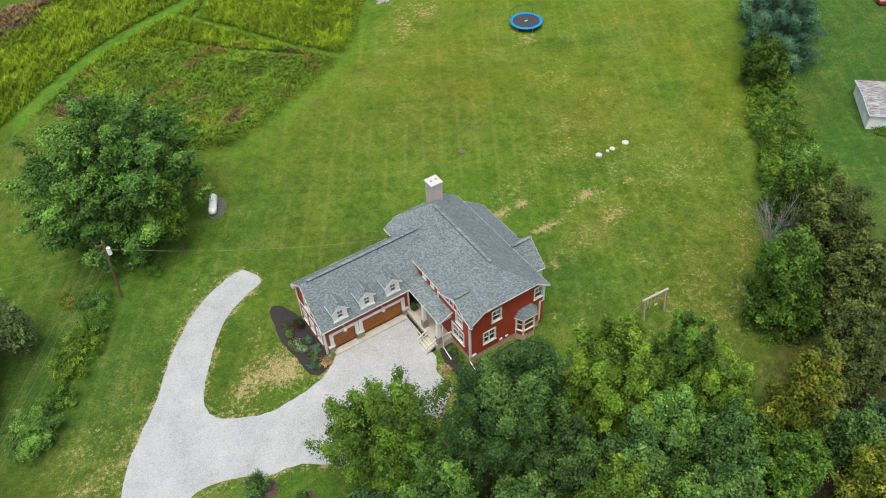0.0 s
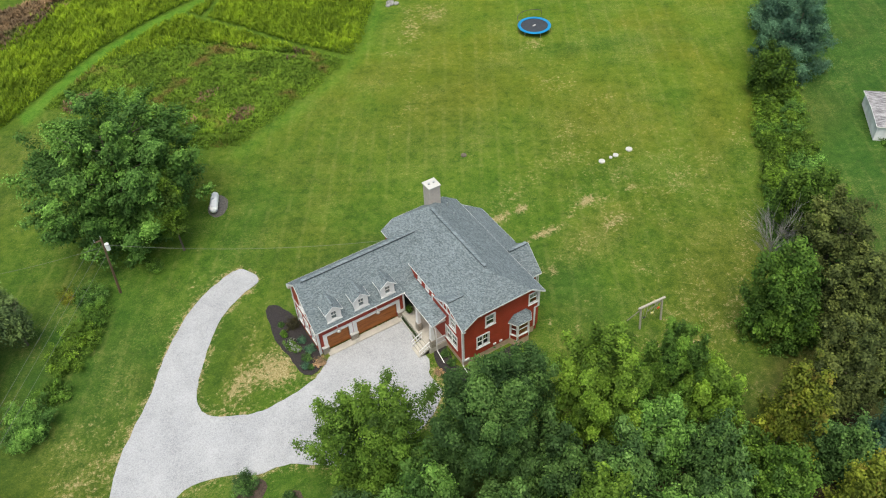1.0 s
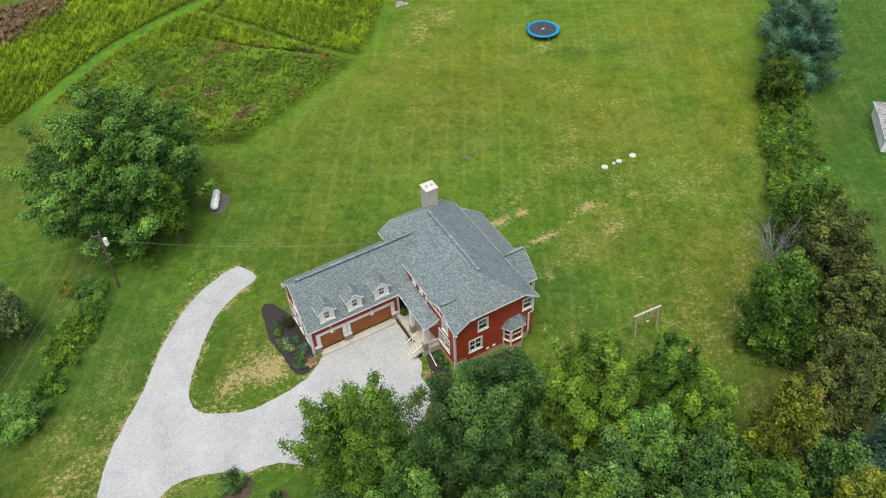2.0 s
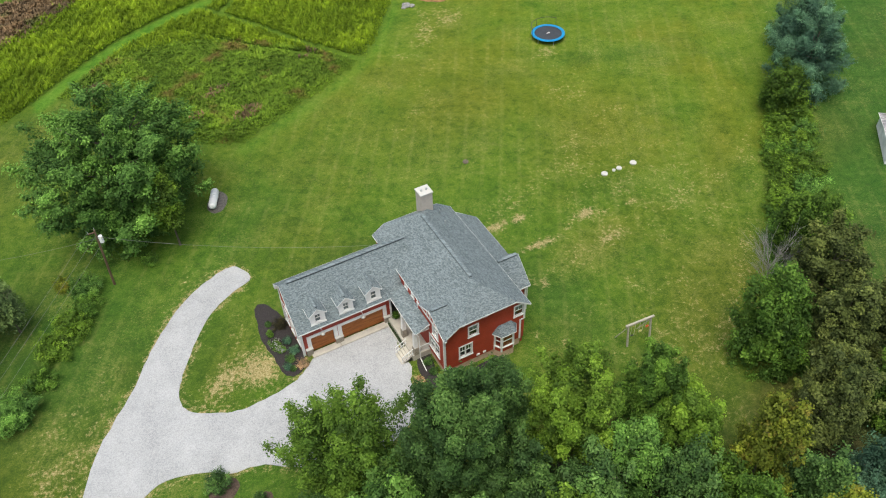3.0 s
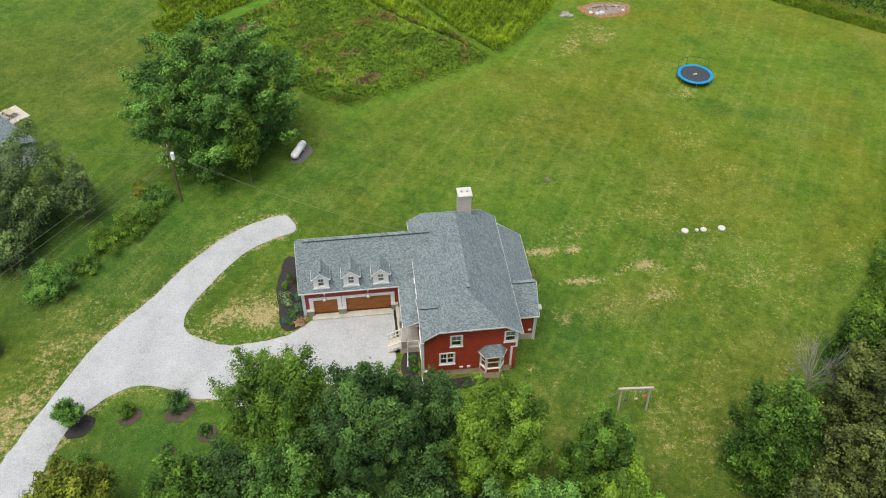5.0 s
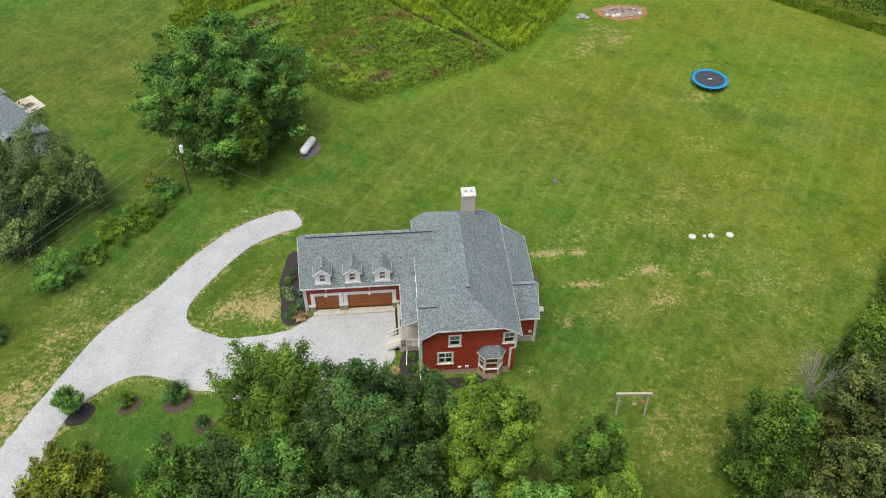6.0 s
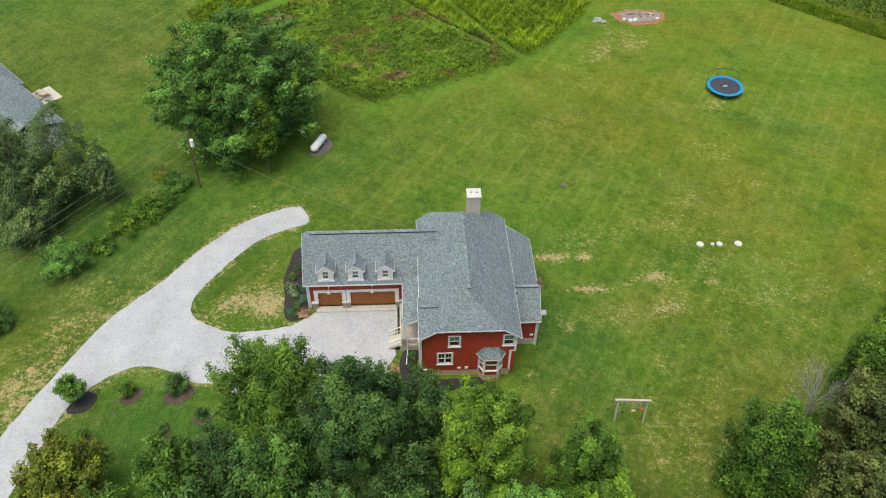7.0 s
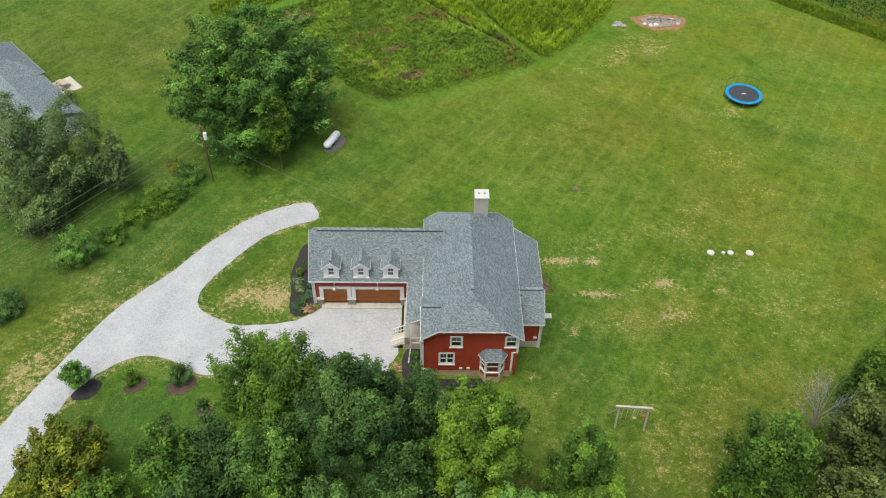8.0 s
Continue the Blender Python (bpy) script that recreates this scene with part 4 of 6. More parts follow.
# white fascia boards and gutters along the roof edges
EDGES = [((XE, YF, ZE), (XE, YB, ZE)), ((XW, 47.5, ZW), (XW, 52.4, ZW)), ((XW, YF, ZW), (CL, YF, ZC)), ((CL, YF, ZC), (CR, YF, ZC)), ((CR, YF, ZC), (XE, YF, ZE)),
         ((XW, 57.0, ZW), (XW, YB, ZW)), ((XW, YB, ZW), (CL, YB, ZC)), ((CL, YB, ZC), (CR, YB, ZC)), ((CR, YB, ZC), (XE, YB, ZE)),
         ((21.15, 50.6, 4.25), (31.8, 50.6, 4.25)), ((21.15, 50.6, 4.25), (21.15, GY, GZ)), ((21.15, GY, GZ), (21.15, 57.0, 5.9)), ((21.15, 57.0, 5.9), (32.7, 57.0, 5.9)),
         ((32.84, 41.6, 5.72), (32.84, 44.6, 7.3)), ((32.84, 44.6, 7.3), (32.84, 47.0, 6.0)), ((32.84, 41.6, 5.72), (33.1, 41.6, 5.78)),
         ((31.35, 45.0, 4.2), (31.35, 50.7, 4.2)), ((31.35, 45.0, 4.2), (33.2, 45.0, 5.0)),
         ((45.45, 50.9, 3.8), (45.45, 57.3, 3.8)), ((42.3, 45.5, 3.55), (45.2, 45.5, 3.55)), ((45.2, 45.5, 3.55), (45.2, 48.15, 5.95)), ((45.2, 48.15, 5.95), (45.2, 50.8, 3.55)), ((42.3, 57.3, 6.1), (45.45, 57.3, 3.8))]
for p, q in EDGES:
    slim = p[0] == XW and q[0] == XW
    hp("fascia", bars(((p[0], p[1], p[2] - 0.012), (q[0], q[1], q[2] - 0.012), 0.05, 0.09 if slim else 0.15)), WHITE)
# boxed returns and soffit brackets
for row in ((21.12, 21.9, 56.6, 57.05, 5.45, 5.82), (32.78, 33.0, 44.42, 44.78, 6.85, 7.1)):
    hp("cornice_return", boxes(row, bevel=0.02), WHITE)
for bx in (34.9, 37.4, 39.6):
    hp("bracket", boxes((bx, bx + 0.3, 41.68, 42.0, 6.72, 6.9), bevel=0.02), WHITE)
# trim boards on the gable walls
hp("belt_board", oriented([(-2.8, 2.8, -0.12, 0.12, 0.0, 0.05)], (33.0, 44.8, 5.72), "W"), WHITE)
hp("rake_board", bars(((32.96, 42.05, 5.7), (32.96, 44.6, 7.1), 0.07, 0.2), ((32.96, 44.6, 7.1), (32.96, 47.0, 5.9), 0.07, 0.2)), WHITE)
hp("king_post", oriented([(-0.07, 0.07, 0, 1.3, 0, 0.06), (-0.75, -0.63, 0, 1.0, 0, 0.06), (0.63, 0.75, 0, 1.0, 0, 0.06)], (33.0, 44.75, 5.7), "W"), WHITE)
hp("belt_board", oriented([(-3.1, 2.5, -0.1, 0.1, 0.0, 0.05)], (21.5, 54.0, 3.55), "W"), WHITE)
hp("rake_board", bars(((21.46, 51.2, 4.62), (21.46, 54.4, 7.78), 0.07, 0.22), ((21.46, 54.4, 7.78), (21.46, 56.8, 5.8), 0.07, 0.22)), WHITE)
for row in ((21.43, 21.64, 51.18, 51.39, 0.2, 4.5), (21.43, 21.64, 56.66, 56.86, 0.2, 5.75), (31.36, 31.56, 51.17, 51.35, 0.4, 4.3)):
    hp("corner_board", boxes(row, bevel=0.01), WHITE)


# garage doors with white casings on stone piers
def garage_door(x0, x1, cols):
    w = x1 - x0
    at = ((x0 + x1) / 2, 51.25, 0.27)
    h = 2.18
    door = hp("garage_door", oriented([(-w / 2, w / 2, 0, h, -0.2, -0.14)], at, "S"), DOORWOOD, label="orange-stained wooden garage door")
    rows = 4
    for r in range(rows):
        for c in range(cols):
            a, b2 = -w / 2 + w * c / cols + 0.07, -w / 2 + w * (c + 1) / cols - 0.07
            hp("panel", oriented([(a, b2, h * r / rows + 0.06, h * (r + 1) / rows - 0.05, -0.14, -0.115)], at, "S"), DOORWOOD, door)
    hp("casing", oriented([(-w / 2 - 0.42, -w / 2, 0.75, h + 0.36, -0.05, 0.07), (w / 2, w / 2 + 0.42, 0.75, h + 0.36, -0.05, 0.07), (-w / 2, w / 2, h, h + 0.36, -0.05, 0.07),
                           (-w / 2 - 0.02, -w / 2, 0, h, -0.2, -0.05), (w / 2, w / 2 + 0.02, 0, h, -0.2, -0.05)], at, "S"), WHITE)
    lamp = hp("wall_lamp", tubes((((x0 + x1) / 2, 51.2, 3.32), ((x0 + x1) / 2, 50.85, 3.4), 0.025, 0.025), (((x0 + x1) / 2, 50.85, 3.4), ((x0 + x1) / 2, 50.8, 3.05), 0.02, 0.02), (((x0 + x1) / 2, 51.23, 3.32), ((x0 + x1) / 2, 51.19, 3.32), 0.09, 0.09)), WHITE)
    bm = bmesh.new()
    bmesh.ops.create_cone(bm, cap_ends=True, segments=16, radius1=0.24, radius2=0.07, depth=0.2, matrix=Matrix.Translation(((x0 + x1) / 2, 50.8, 2.98)))
    bmesh.ops.create_uvsphere(bm, u_segments=12, v_segments=8, radius=0.13, matrix=Matrix.Translation(((x0 + x1) / 2, 50.8, 2.86)))
    hp("shade", bm, LAMPGLASS, lamp, "white dome lamp shade", True)


garage_door(22.45, 24.95, 4)
garage_door(25.85, 30.55, 8)
for x0, x1 in ((21.75, 22.42), (24.98, 25.82), (30.58, 31.25)):
    pier = hp("stone_pier", boxes((x0, x1, 50.98, 51.3, 0.05, 1.02), bevel=0.02), STONE)
    hp("pier_cap", boxes((x0 - 0.05, x1 + 0.05, 50.92, 51.3, 1.02, 1.12), bevel=0.015), CAP, pier)
tagged(part("garage_apron", boxes((22.2, 25.35, 50.5, 51.26, -0.1, 0.265), (25.4, 30.8, 50.5, 51.26, -0.1, 0.265), bevel=0.01), CONCRETE), "pale concrete apron before the garage doors", "apron", kind="structure")


# dormers
def dormer(cx):
    w, y0 = 0.78, 50.9
    body = wall_mesh((cx - w, y0), (cx + w, y0), 0.12, 4.55, [(0, 6.0), (w, 6.62), (2 * w, 6.0)], [(w - 0.33, w + 0.33, 4.85, 5.95)])
    d = hp("dormer", body, WHITE, label="white gabled dormer with a small window")
    for s in (-1, 1):
        bm = bmesh.new()
        x = cx + s * w
        slab(bm, [(x, y0 + 0.1, 4.65), (x, y0 + 0.1, 6.02), (x, y0 + 1.5, 6.02), (x, y0 + 1.3, 5.8)], 0.1, (s, 0, 0))
        hp("cheek", bm, WHITE_SIDING, d)
    bm = bmesh.new()
    for s in (-1, 1):
        slab(bm, [(cx, y0 - 0.14, 6.78), (cx, y0 + 2.25, 6.78), (cx + s * 0.98, y0 + 1.45, 5.95), (cx + s * 0.98, y0 - 0.14, 5.95)], 0.1, (0, 0, 1))
    hp("dormer_roof", bm, SHINGLE, d)
    # dark bar stands in for the shadow along the dormer's ridge cap
    hp("ridge_vent", bars(((cx, y0 + 0.1, 6.82), (cx, y0 + 1.9, 6.82), 0.2, 0.08)), DARK, d)
    hp("ridge_cap", bars(((cx, y0 + 0.1, 6.86), (cx, y0 + 1.9, 6.86), 0.23, 0.06)), SHINGLE, d)
    hp("rake_trim", bars(((cx - 0.98, y0 - 0.16, 5.94), (cx, y0 - 0.16, 6.77), 0.04, 0.12), ((cx + 0.98, y0 - 0.16, 5.94), (cx, y0 - 0.16, 6.77), 0.04, 0.12),
                         ((cx - 0.99, y0 - 0.14, 5.93), (cx - 0.99, y0 + 1.45, 5.93), 0.03, 0.08), ((cx + 0.99, y0 - 0.14, 5.93), (cx + 0.99, y0 + 1.45, 5.93), 0.03, 0.08)), WHITE, d)
    hp("sill_trim", boxes((cx - 0.85, cx + 0.85, y0 - 0.07, y0, 4.52, 4.68), bevel=0.01), WHITE, d)
    window((cx, y0, 4.85), "S", 0.66, 1.1, 1, 0.07, None, 0)


for cx in (23.55, 26.6, 29.65):
    dormer(cx)


# bay window with its own hipped roof
def bay():
    cx, y0, out, wo, wi, zb, zt = 39.85, 42.0, 0.75, 1.2, 0.72, 0.72, 3.3
    pts = [(cx - wo, y0), (cx - wi, y0 - out), (cx + wi, y0 - out), (cx + wo, y0)]
    bm = bmesh.new()
    slab(bm, [(x, y, zb + 0.55) for x, y in pts], 0.6, (0, 0, 1))
    b = hp("bay_base", bm, RED, label="red panelled base of the bay window")
    bm = bmesh.new()
    slab(bm, [(x, y, zb) for x, y in pts], 1.6, (0, 0, 1))
    hp("bay_foundation", bm, FOUNDATION, b)
    for (xa, ya), (xb, yb) in zip(pts, pts[1:]):
        d = Vector((xb - xa, yb - ya, 0))
        length = d.length
        d.normalize()
        o = Vector((d.y, -d.x, 0))
        at = ((xa + xb) / 2, (ya + yb) / 2, zb + 0.55)
        h = zt - zb - 0.55
        w = length
        rows = [(-w / 2, -w / 2 + 0.1, -0.6, h, -0.1, 0.03), (w / 2 - 0.1, w / 2, -0.6, h, -0.1, 0.03), (-w / 2, w / 2, 0.0, 0.1, -0.1, 0.06), (-w / 2, w / 2, h - 0.28, h, -0.1, 0.04)]
        win = hp("bay_window", oriented(rows, at, (o, d)), WHITE)
        hp("sash", oriented([(-w / 2 + 0.13, w / 2 - 0.13, h * 0.44, h * 0.49, -0.08, -0.02), (-w / 2 + 0.13, -w / 2 + 0.18, 0.1, h - 0.35, -0.08, -0.02), (w / 2 - 0.18, w / 2 - 0.13, 0.1, h - 0.35, -0.08, -0.02)], at, (o, d)), WHITE, win)
        g = hp("pane", oriented([(-w / 2 + 0.18, w / 2 - 0.18, 0.1, h - 0.35, -0.06, -0.05)], at, (o, d)), GLASS, win)
        g.visible_shadow = False
    bm = bmesh.new()
    e = [(cx - 1.42, y0, zt), (cx - 0.86, y0 - out - 0.16, zt), (cx + 0.86, y0 - out - 0.16, zt), (cx + 1.42, y0, zt)]
    r = [(cx - 0.75, y0, zt + 0.8), (cx + 0.75, y0, zt + 0.8)]
    slab(bm, [e[0], e[1], r[0]], 0.08, (0, 0, 1))
    slab(bm, [e[1], e[2], r[1], r[0]], 0.08, (0, 0, 1))
    slab(bm, [e[2], e[3], r[1]], 0.08, (0, 0, 1))
    hp("bay_roof", bm, SHINGLE)
    hp("fascia", bars(*[((p[0], p[1], p[2] - 0.06), (q[0], q[1], q[2] - 0.06), 0.05, 0.1) for p, q in zip(e, e[1:])]), WHITE)


bay()
# porch: floor, steps, columns, rail, front door
hp("porch_floor", boxes((31.0, 33.2, 45.2, 51.2, -0.4, 0.8), bevel=0.02), CONCRETE)
for i in range(4):
    hp("step", boxes((29.75 + 0.3 * i, 31.0, 45.35, 46.9, -0.2, 0.12 + 0.17 * i), bevel=0.015), CONCRETE)
for cy in (45.4, 48.1):
    pier = hp("column_pier", boxes((31.18, 31.72, cy - 0.27, cy + 0.27, 0.8, 1.85), bevel=0.02), STONE)
    bm = bmesh.new()
    bmesh.ops.create_cone(bm, cap_ends=True, segments=4, radius1=0.3, radius2=0.2, depth=2.25, matrix=Matrix.Translation((31.45, cy, 2.98)) @ Matrix.Rotation(radians(45), 4, "Z"))
    hp("column", bm, WHITE, pier, "white tapered porch column")
hp("porch_beam", boxes((31.35, 31.6, 45.15, 50.9, 4.0, 4.2), (31.6, 33.0, 45.15, 45.35, 4.0, 4.2), bevel=0.01), WHITE)
for rx0, ry0, rx1, ry1 in ((31.75, 45.3, 32.95, 45.3),):
    rail = hp("railing", boxes((rx0, rx1, ry0 - 0.04, ry0 + 0.04, 1.62, 1.7), (rx0, rx1, ry0 - 0.03, ry0 + 0.03, 0.9, 0.96)), WHITE)
    for i in range(9):
        x = rx0 + 0.1 + i * 0.125
        hp("baluster", boxes((x, x + 0.04, ry0 - 0.02, ry0 + 0.02, 0.96, 1.62)), WHITE, rail)
for ry in (45.35, 46.9):
    hp("stair_rail", bars(((29.8, ry, 1.05), (31.1, ry, 1.75), 0.07, 0.09), ((29.8, ry, 0.45), (31.1, ry, 1.15), 0.05, 0.06)), WHITE)
    for i in range(5):
        x = 29.85 + i * 0.29
        hp("baluster", boxes((x, x + 0.04, ry - 0.02, ry + 0.02, 0.1 + 0.52 * (x - 29.8), 1.0 + 0.54 * (x - 29.8))), WHITE)
hp("front_door", oriented([(-0.52, 0.52, 0, 2.1, -0.1, -0.03)], (33.2, 50.15, 0.97), "W"), DOORWOOD, label="dark wooden front door")
hp("door_casing", oriented([(-0.7, -0.55, 0, 2.25, -0.03, 0.04), (0.55, 0.7, 0, 2.25, -0.03, 0.04), (-0.55, 0.55, 2.13, 2.3, -0.03, 0.04)], (33.2, 50.15, 0.95), "W"), WHITE)
# downspouts and pipes
hp("downspout", tubes(((31.5, 45.1, 4.1), (31.75, 45.05, 3.6), 0.05, 0.05), ((31.75, 45.05, 3.6), (31.75, 45.05, 0.2), 0.05, 0.05), ((31.75, 45.05, 0.2), (31.6, 43.4, 0.0), 0.05, 0.05)), WHITE)
hp("downspout", tubes(((32.85, 41.85, 5.6), (32.9, 41.9, 0.3), 0.05, 0.05), ((32.9, 41.9, 0.3), (32.9, 40.9, -0.1), 0.05, 0.05)), WHITE)
hp("downspout", tubes(((45.02, 45.75, 3.4), (45.02, 45.8, -0.7), 0.05, 0.05), ((45.02, 45.8, -0.7), (45.3, 45.1, -1.0), 0.05, 0.05)), WHITE)
hp("downspout", tubes(((21.38, 51.1, 4.0), (21.38, 51.1, 0.3), 0.05, 0.05)), WHITE)
for vx, vy in ((40.3, 56.3), (39.9, 54.3)):
    vz = ZR - (vx - XR) * SL
    hp("vent_pipe", tubes(((vx, vy, vz - 0.2), (vx, vy, vz + 0.5), 0.065, 0.065)), METAL)
for vx, vz in ((36.6, 0.95), (37.35, 0.95), (44.3, 1.0)):
    hp("outlet_cover", boxes((vx, vx + 0.35, (41.9 if vx < 43 else 45.8), (42.0 if vx < 43 else 45.9), vz, vz + 0.25), bevel=0.02), WHITE)
# patio door on the east side, with its dark frame and steps
hp("patio_door", boxes((44.86, 44.98, 52.3, 54.1, 1.0, 3.2), bevel=0.01), DARK, label="dark framed patio door")
hp("meter_box", boxes((33.15, 33.7, 41.86, 42.0, 0.75, 1.0), bevel=0.02), WHITE)
ds = thing("back_steps", (45.6, 54.6, -1.2), "dark brown wooden back steps beside the house", "steps")
for i in range(6):
    part("tread", boxes((0.0 + i * 0.28, 0.28 + i * 0.28, -0.8, 0.8, 1.35 - i * 0.25, 1.42 - i * 0.25), bevel=0.01), POLEWOOD, ds)
for s in (-0.8, 0.8):
    part("stringer", bars(((0, s, 1.42), (1.7, s, 0.1), 0.06, 0.25)), POLEWOOD, ds)
    part("handrail", bars(((0, s, 2.35), (1.7, s, 1.1), 0.07, 0.09), ((0.03, s, 2.35), (0.031, s, 1.3), 0.07, 0.07), ((1.65, s, 1.1), (1.651, s, 0.0), 0.07, 0.07)), POLEWOOD, ds)
well = thing("concrete_pad", (46.1, 50.2, ground_z(46.1, 50.2)), "pale concrete pad beside the house wall", "pad")
part("slab", boxes((-0.9, 0.7, -0.32, 0.32, -0.2, 0.2), bevel=0.03), CAP, well)
for fx in (38.75, 39.35):
    hp("flue_pot", tubes(((fx, 57.36, 10.5), (fx, 57.36, 10.72), 0.13, 0.12), sides=12), METAL, chim)


# ---- trees ----
tree("maple_tree", 11.2, 82.1, 8.0, 9.8, 9.6, L_MAPLE, "large round-headed green maple on the lawn", 0.29, 105000, 260, 11, spread=0.115, low=-0.85, ragged=0.04, rise=0.45, oval=(1.26, 30.0))
tree("maple_tree", 14.7, 74.8, 6.0, 2.0, 4.6, L_LIME, "bright green sapling at the foot of the big maple", 0.22, 9000, 40, 12, spread=0.3, rise=0.5)
FRONT = "trees before the house"
tree("oak_tree", 19.6, 35.6, 7.1, 5.6, 4.9, L_OLIVE, "open-crowned olive-green tree beside the gravel court", 0.22, 44000, 90, 21, FRONT, spread=0.2, ragged=0.3, open_=0.3, rise=0.8)
tree("maple_tree", 28.0, 30.1, 9.5, 4.4, 8.3, L_DEEP, "tall dense deep-green tree before the house", 0.22, 60000, 120, 22, FRONT, spread=0.19, ragged=0.12, rise=0.9)
tree("maple_tree", 37.3, 27.9, 9.4, 4.1, 6.1, L_LIME, "bright lime-green maple before the house", 0.23, 44000, 84, 23, FRONT, spread=0.21, ragged=0.2, rise=0.9)
tree("maple_tree", 46.4, 27.1, 6.0, 3.2, 5.6, L_FRESH, "upright fresh-green tree on the lawn edge", 0.23, 32000, 90, 24, FRONT, spread=0.17, cone=0.25, ragged=0.08, rise=1.1)
tree("ash_tree", 47.7, 23.4, 6.0, 2.8, 4.3, L_LIME, "yellow-green tree on the lawn edge", 0.24, 20000, 44, 25, FRONT, spread=0.2, cone=0.15, rise=0.9)
tree("maple_tree", 33.4, 31.3, 7.6, 2.2, 5.6, L_DEEP, "dark green narrower tree between taller ones", 0.22, 18000, 60, 26, FRONT, spread=0.24, rise=0.9)
tree("maple_tree", 23.8, 31.2, 4.4, 2.8, 4.2, L_DEEP, "dark green lower tree between taller ones", 0.24, 12000, 50, 27, FRONT, rise=0.8)
WOOD = [("maple_tree", 31.4, 25.0, 5.2, 3.6, 5.6, L_DEEP, 31), ("maple_tree", 21.2, 29.0, 5.0, 3.6, 5.0, L_MAPLE, 32), ("maple_tree", 36.2, 21.8, 5.2, 3.6, 5.6, L_DEEP, 33), ("maple_tree", 41.4, 23.6, 5.0, 3.2, 5.6, L_MAPLE, 34),
        ("oak_tree", 44.6, 20.4, 3.2, 3.0, 4.2, L_DEEP, 35), ("maple_tree", 25.4, 24.4, 4.4, 3.4, 4.8, L_DEEP, 36), ("oak_tree", 42.0, 15.8, 3.2, 3.2, 4.4, L_DEEP, 37), ("maple_tree", 37.0, 16.4, 4.4, 3.4, 4.8, L_MAPLE, 38),
        ("oak_tree", 30.4, 19.6, 6.4, 3.8, 5.4, L_LIME, 39), ("maple_tree", 15.9, 30.2, 3.6, 3.4, 4.2, L_DEEP, 40), ("locust_tree", 12.0, 29.2, 4.2, 3.0, 4.4, L_FRESH, 41), ("ash_tree", 2.4, 28.6, 4.0, 4.2, 4.4, L_YELLOW, 42),
        ("oak_tree", 6.4, 25.8, 3.4, 3.2, 4.0, L_OLIVE, 43), ("ash_tree", 50.9, 18.3, 6.6, 2.9, 7.4, L_YELLOW, 44), ("oak_tree", 46.8, 14.6, 4.4, 2.8, 5.0, L_FRESH, 45), ("spruce_tree", 59.0, 12.6, 2.0, 3.4, 5.6, L_SPRUCE, 46),
        ("oak_tree", 20.4, 23.4, 3.8, 3.2, 4.2, L_FRESH, 47), ("oak_tree", 51.4, 9.4, 4.6, 3.4, 5.0, L_YELLOW, 48), ("oak_tree", 48.0, 18.6, 2.2, 2.2, 3.4, L_OLIVE, 49), ("oak_tree", 59.6, 18.2, 3.6, 3.0, 4.8, L_BROWN, 50),
        ("maple_tree", 13.4, 25.4, 3.0, 3.2, 4.0, L_DEEP, 51), ("oak_tree", 55.0, 14.2, 2.6, 3.0, 4.0, L_DEEP, 52), ("maple_tree", 33.6, 13.6, 5.0, 3.4, 5.0, L_MAPLE, 53)]
for name, x, y, zc, rx, rz, m, s in WOOD:
    words = {L_MAPLE: "green tree in the grove before the house", L_OLIVE: "olive-green tree in the grove", L_FRESH: "fresh-green tree in the grove", L_DEEP: "deep-green tree in the shaded grove", L_LIME: "lime-green tree in the grove", L_YELLOW: "yellowing tree at the grove's edge", L_BROWN: "brownish green tree in the grove", L_SPRUCE: "dark blue-green conifer in the grove"}[m]
    conifer = m == L_SPRUCE
    tree(name, x, y, zc, rx, rz, m, words, 0.26, int(820 * rx * rz), 64, s, "grove", spread=0.22, ragged=0.3, cone=0.3 if conifer else 0.3 if m == L_YELLOW else 0.16, slim=0.42 if conifer else 0.64, rise=0.1 if conifer else 0.8)
# dark undergrowth that fills the gaps of the grove
rnd = random.Random(17)
for i in range(26):
    x = 14.0 + 44.0 * i / 25 + rnd.uniform(-1, 1)
    y = 30.5 - 0.24 * (x - 14) + rnd.uniform(-5.5, -1.0) + (2.0 if x < 36 else 0.0)
    shrub("undergrowth_bush", x, y, rnd.uniform(1.1, 1.6), rnd.uniform(0.9, 1.5), L_DEEP, "dark green bush in the shade of the grove", 0.27, 900, 400 + i, "grove")
HEDGE = "hedgerow along the lawn"
ROW = [("maple_tree", 62.5, 28.2, 3.4, 4.0, 8.2, L_FRESH, 61, 0.08), ("oak_tree", 66.9, 24.3, 6.2, 3.0, 5.2, L_BROWN, 62, 0.0), ("oak_tree", 71.5, 30.5, 6.0, 3.9, 5.0, L_BROWN, 63, 0.0), ("oak_tree", 76.8, 37.7, 3.8, 3.8, 4.8, L_OLIVE, 64, 0.0),
       ("oak_tree", 62.4, 20.0, 4.4, 3.4, 5.0, L_BROWN, 65, 0.0), ("spruce_tree", 101.8, 61.9, 5.0, 6.3, 6.6, L_SPRUCE, 66, 0.08), ("mulberry_tree", 95.7, 59.9, 2.4, 3.7, 3.9, L_OLIVE, 67, 0.0), ("oak_tree", 72.4, 24.0, 4.0, 3.8, 5.0, L_BROWN, 68, 0.0),
       ("spruce_tree", 108.6, 69.5, 3.6, 4.8, 5.6, L_SPRUCE, 69, 0.3), ("oak_tree", 67.6, 17.0, 3.4, 3.6, 5.0, L_OLIVE, 70, 0.0)]
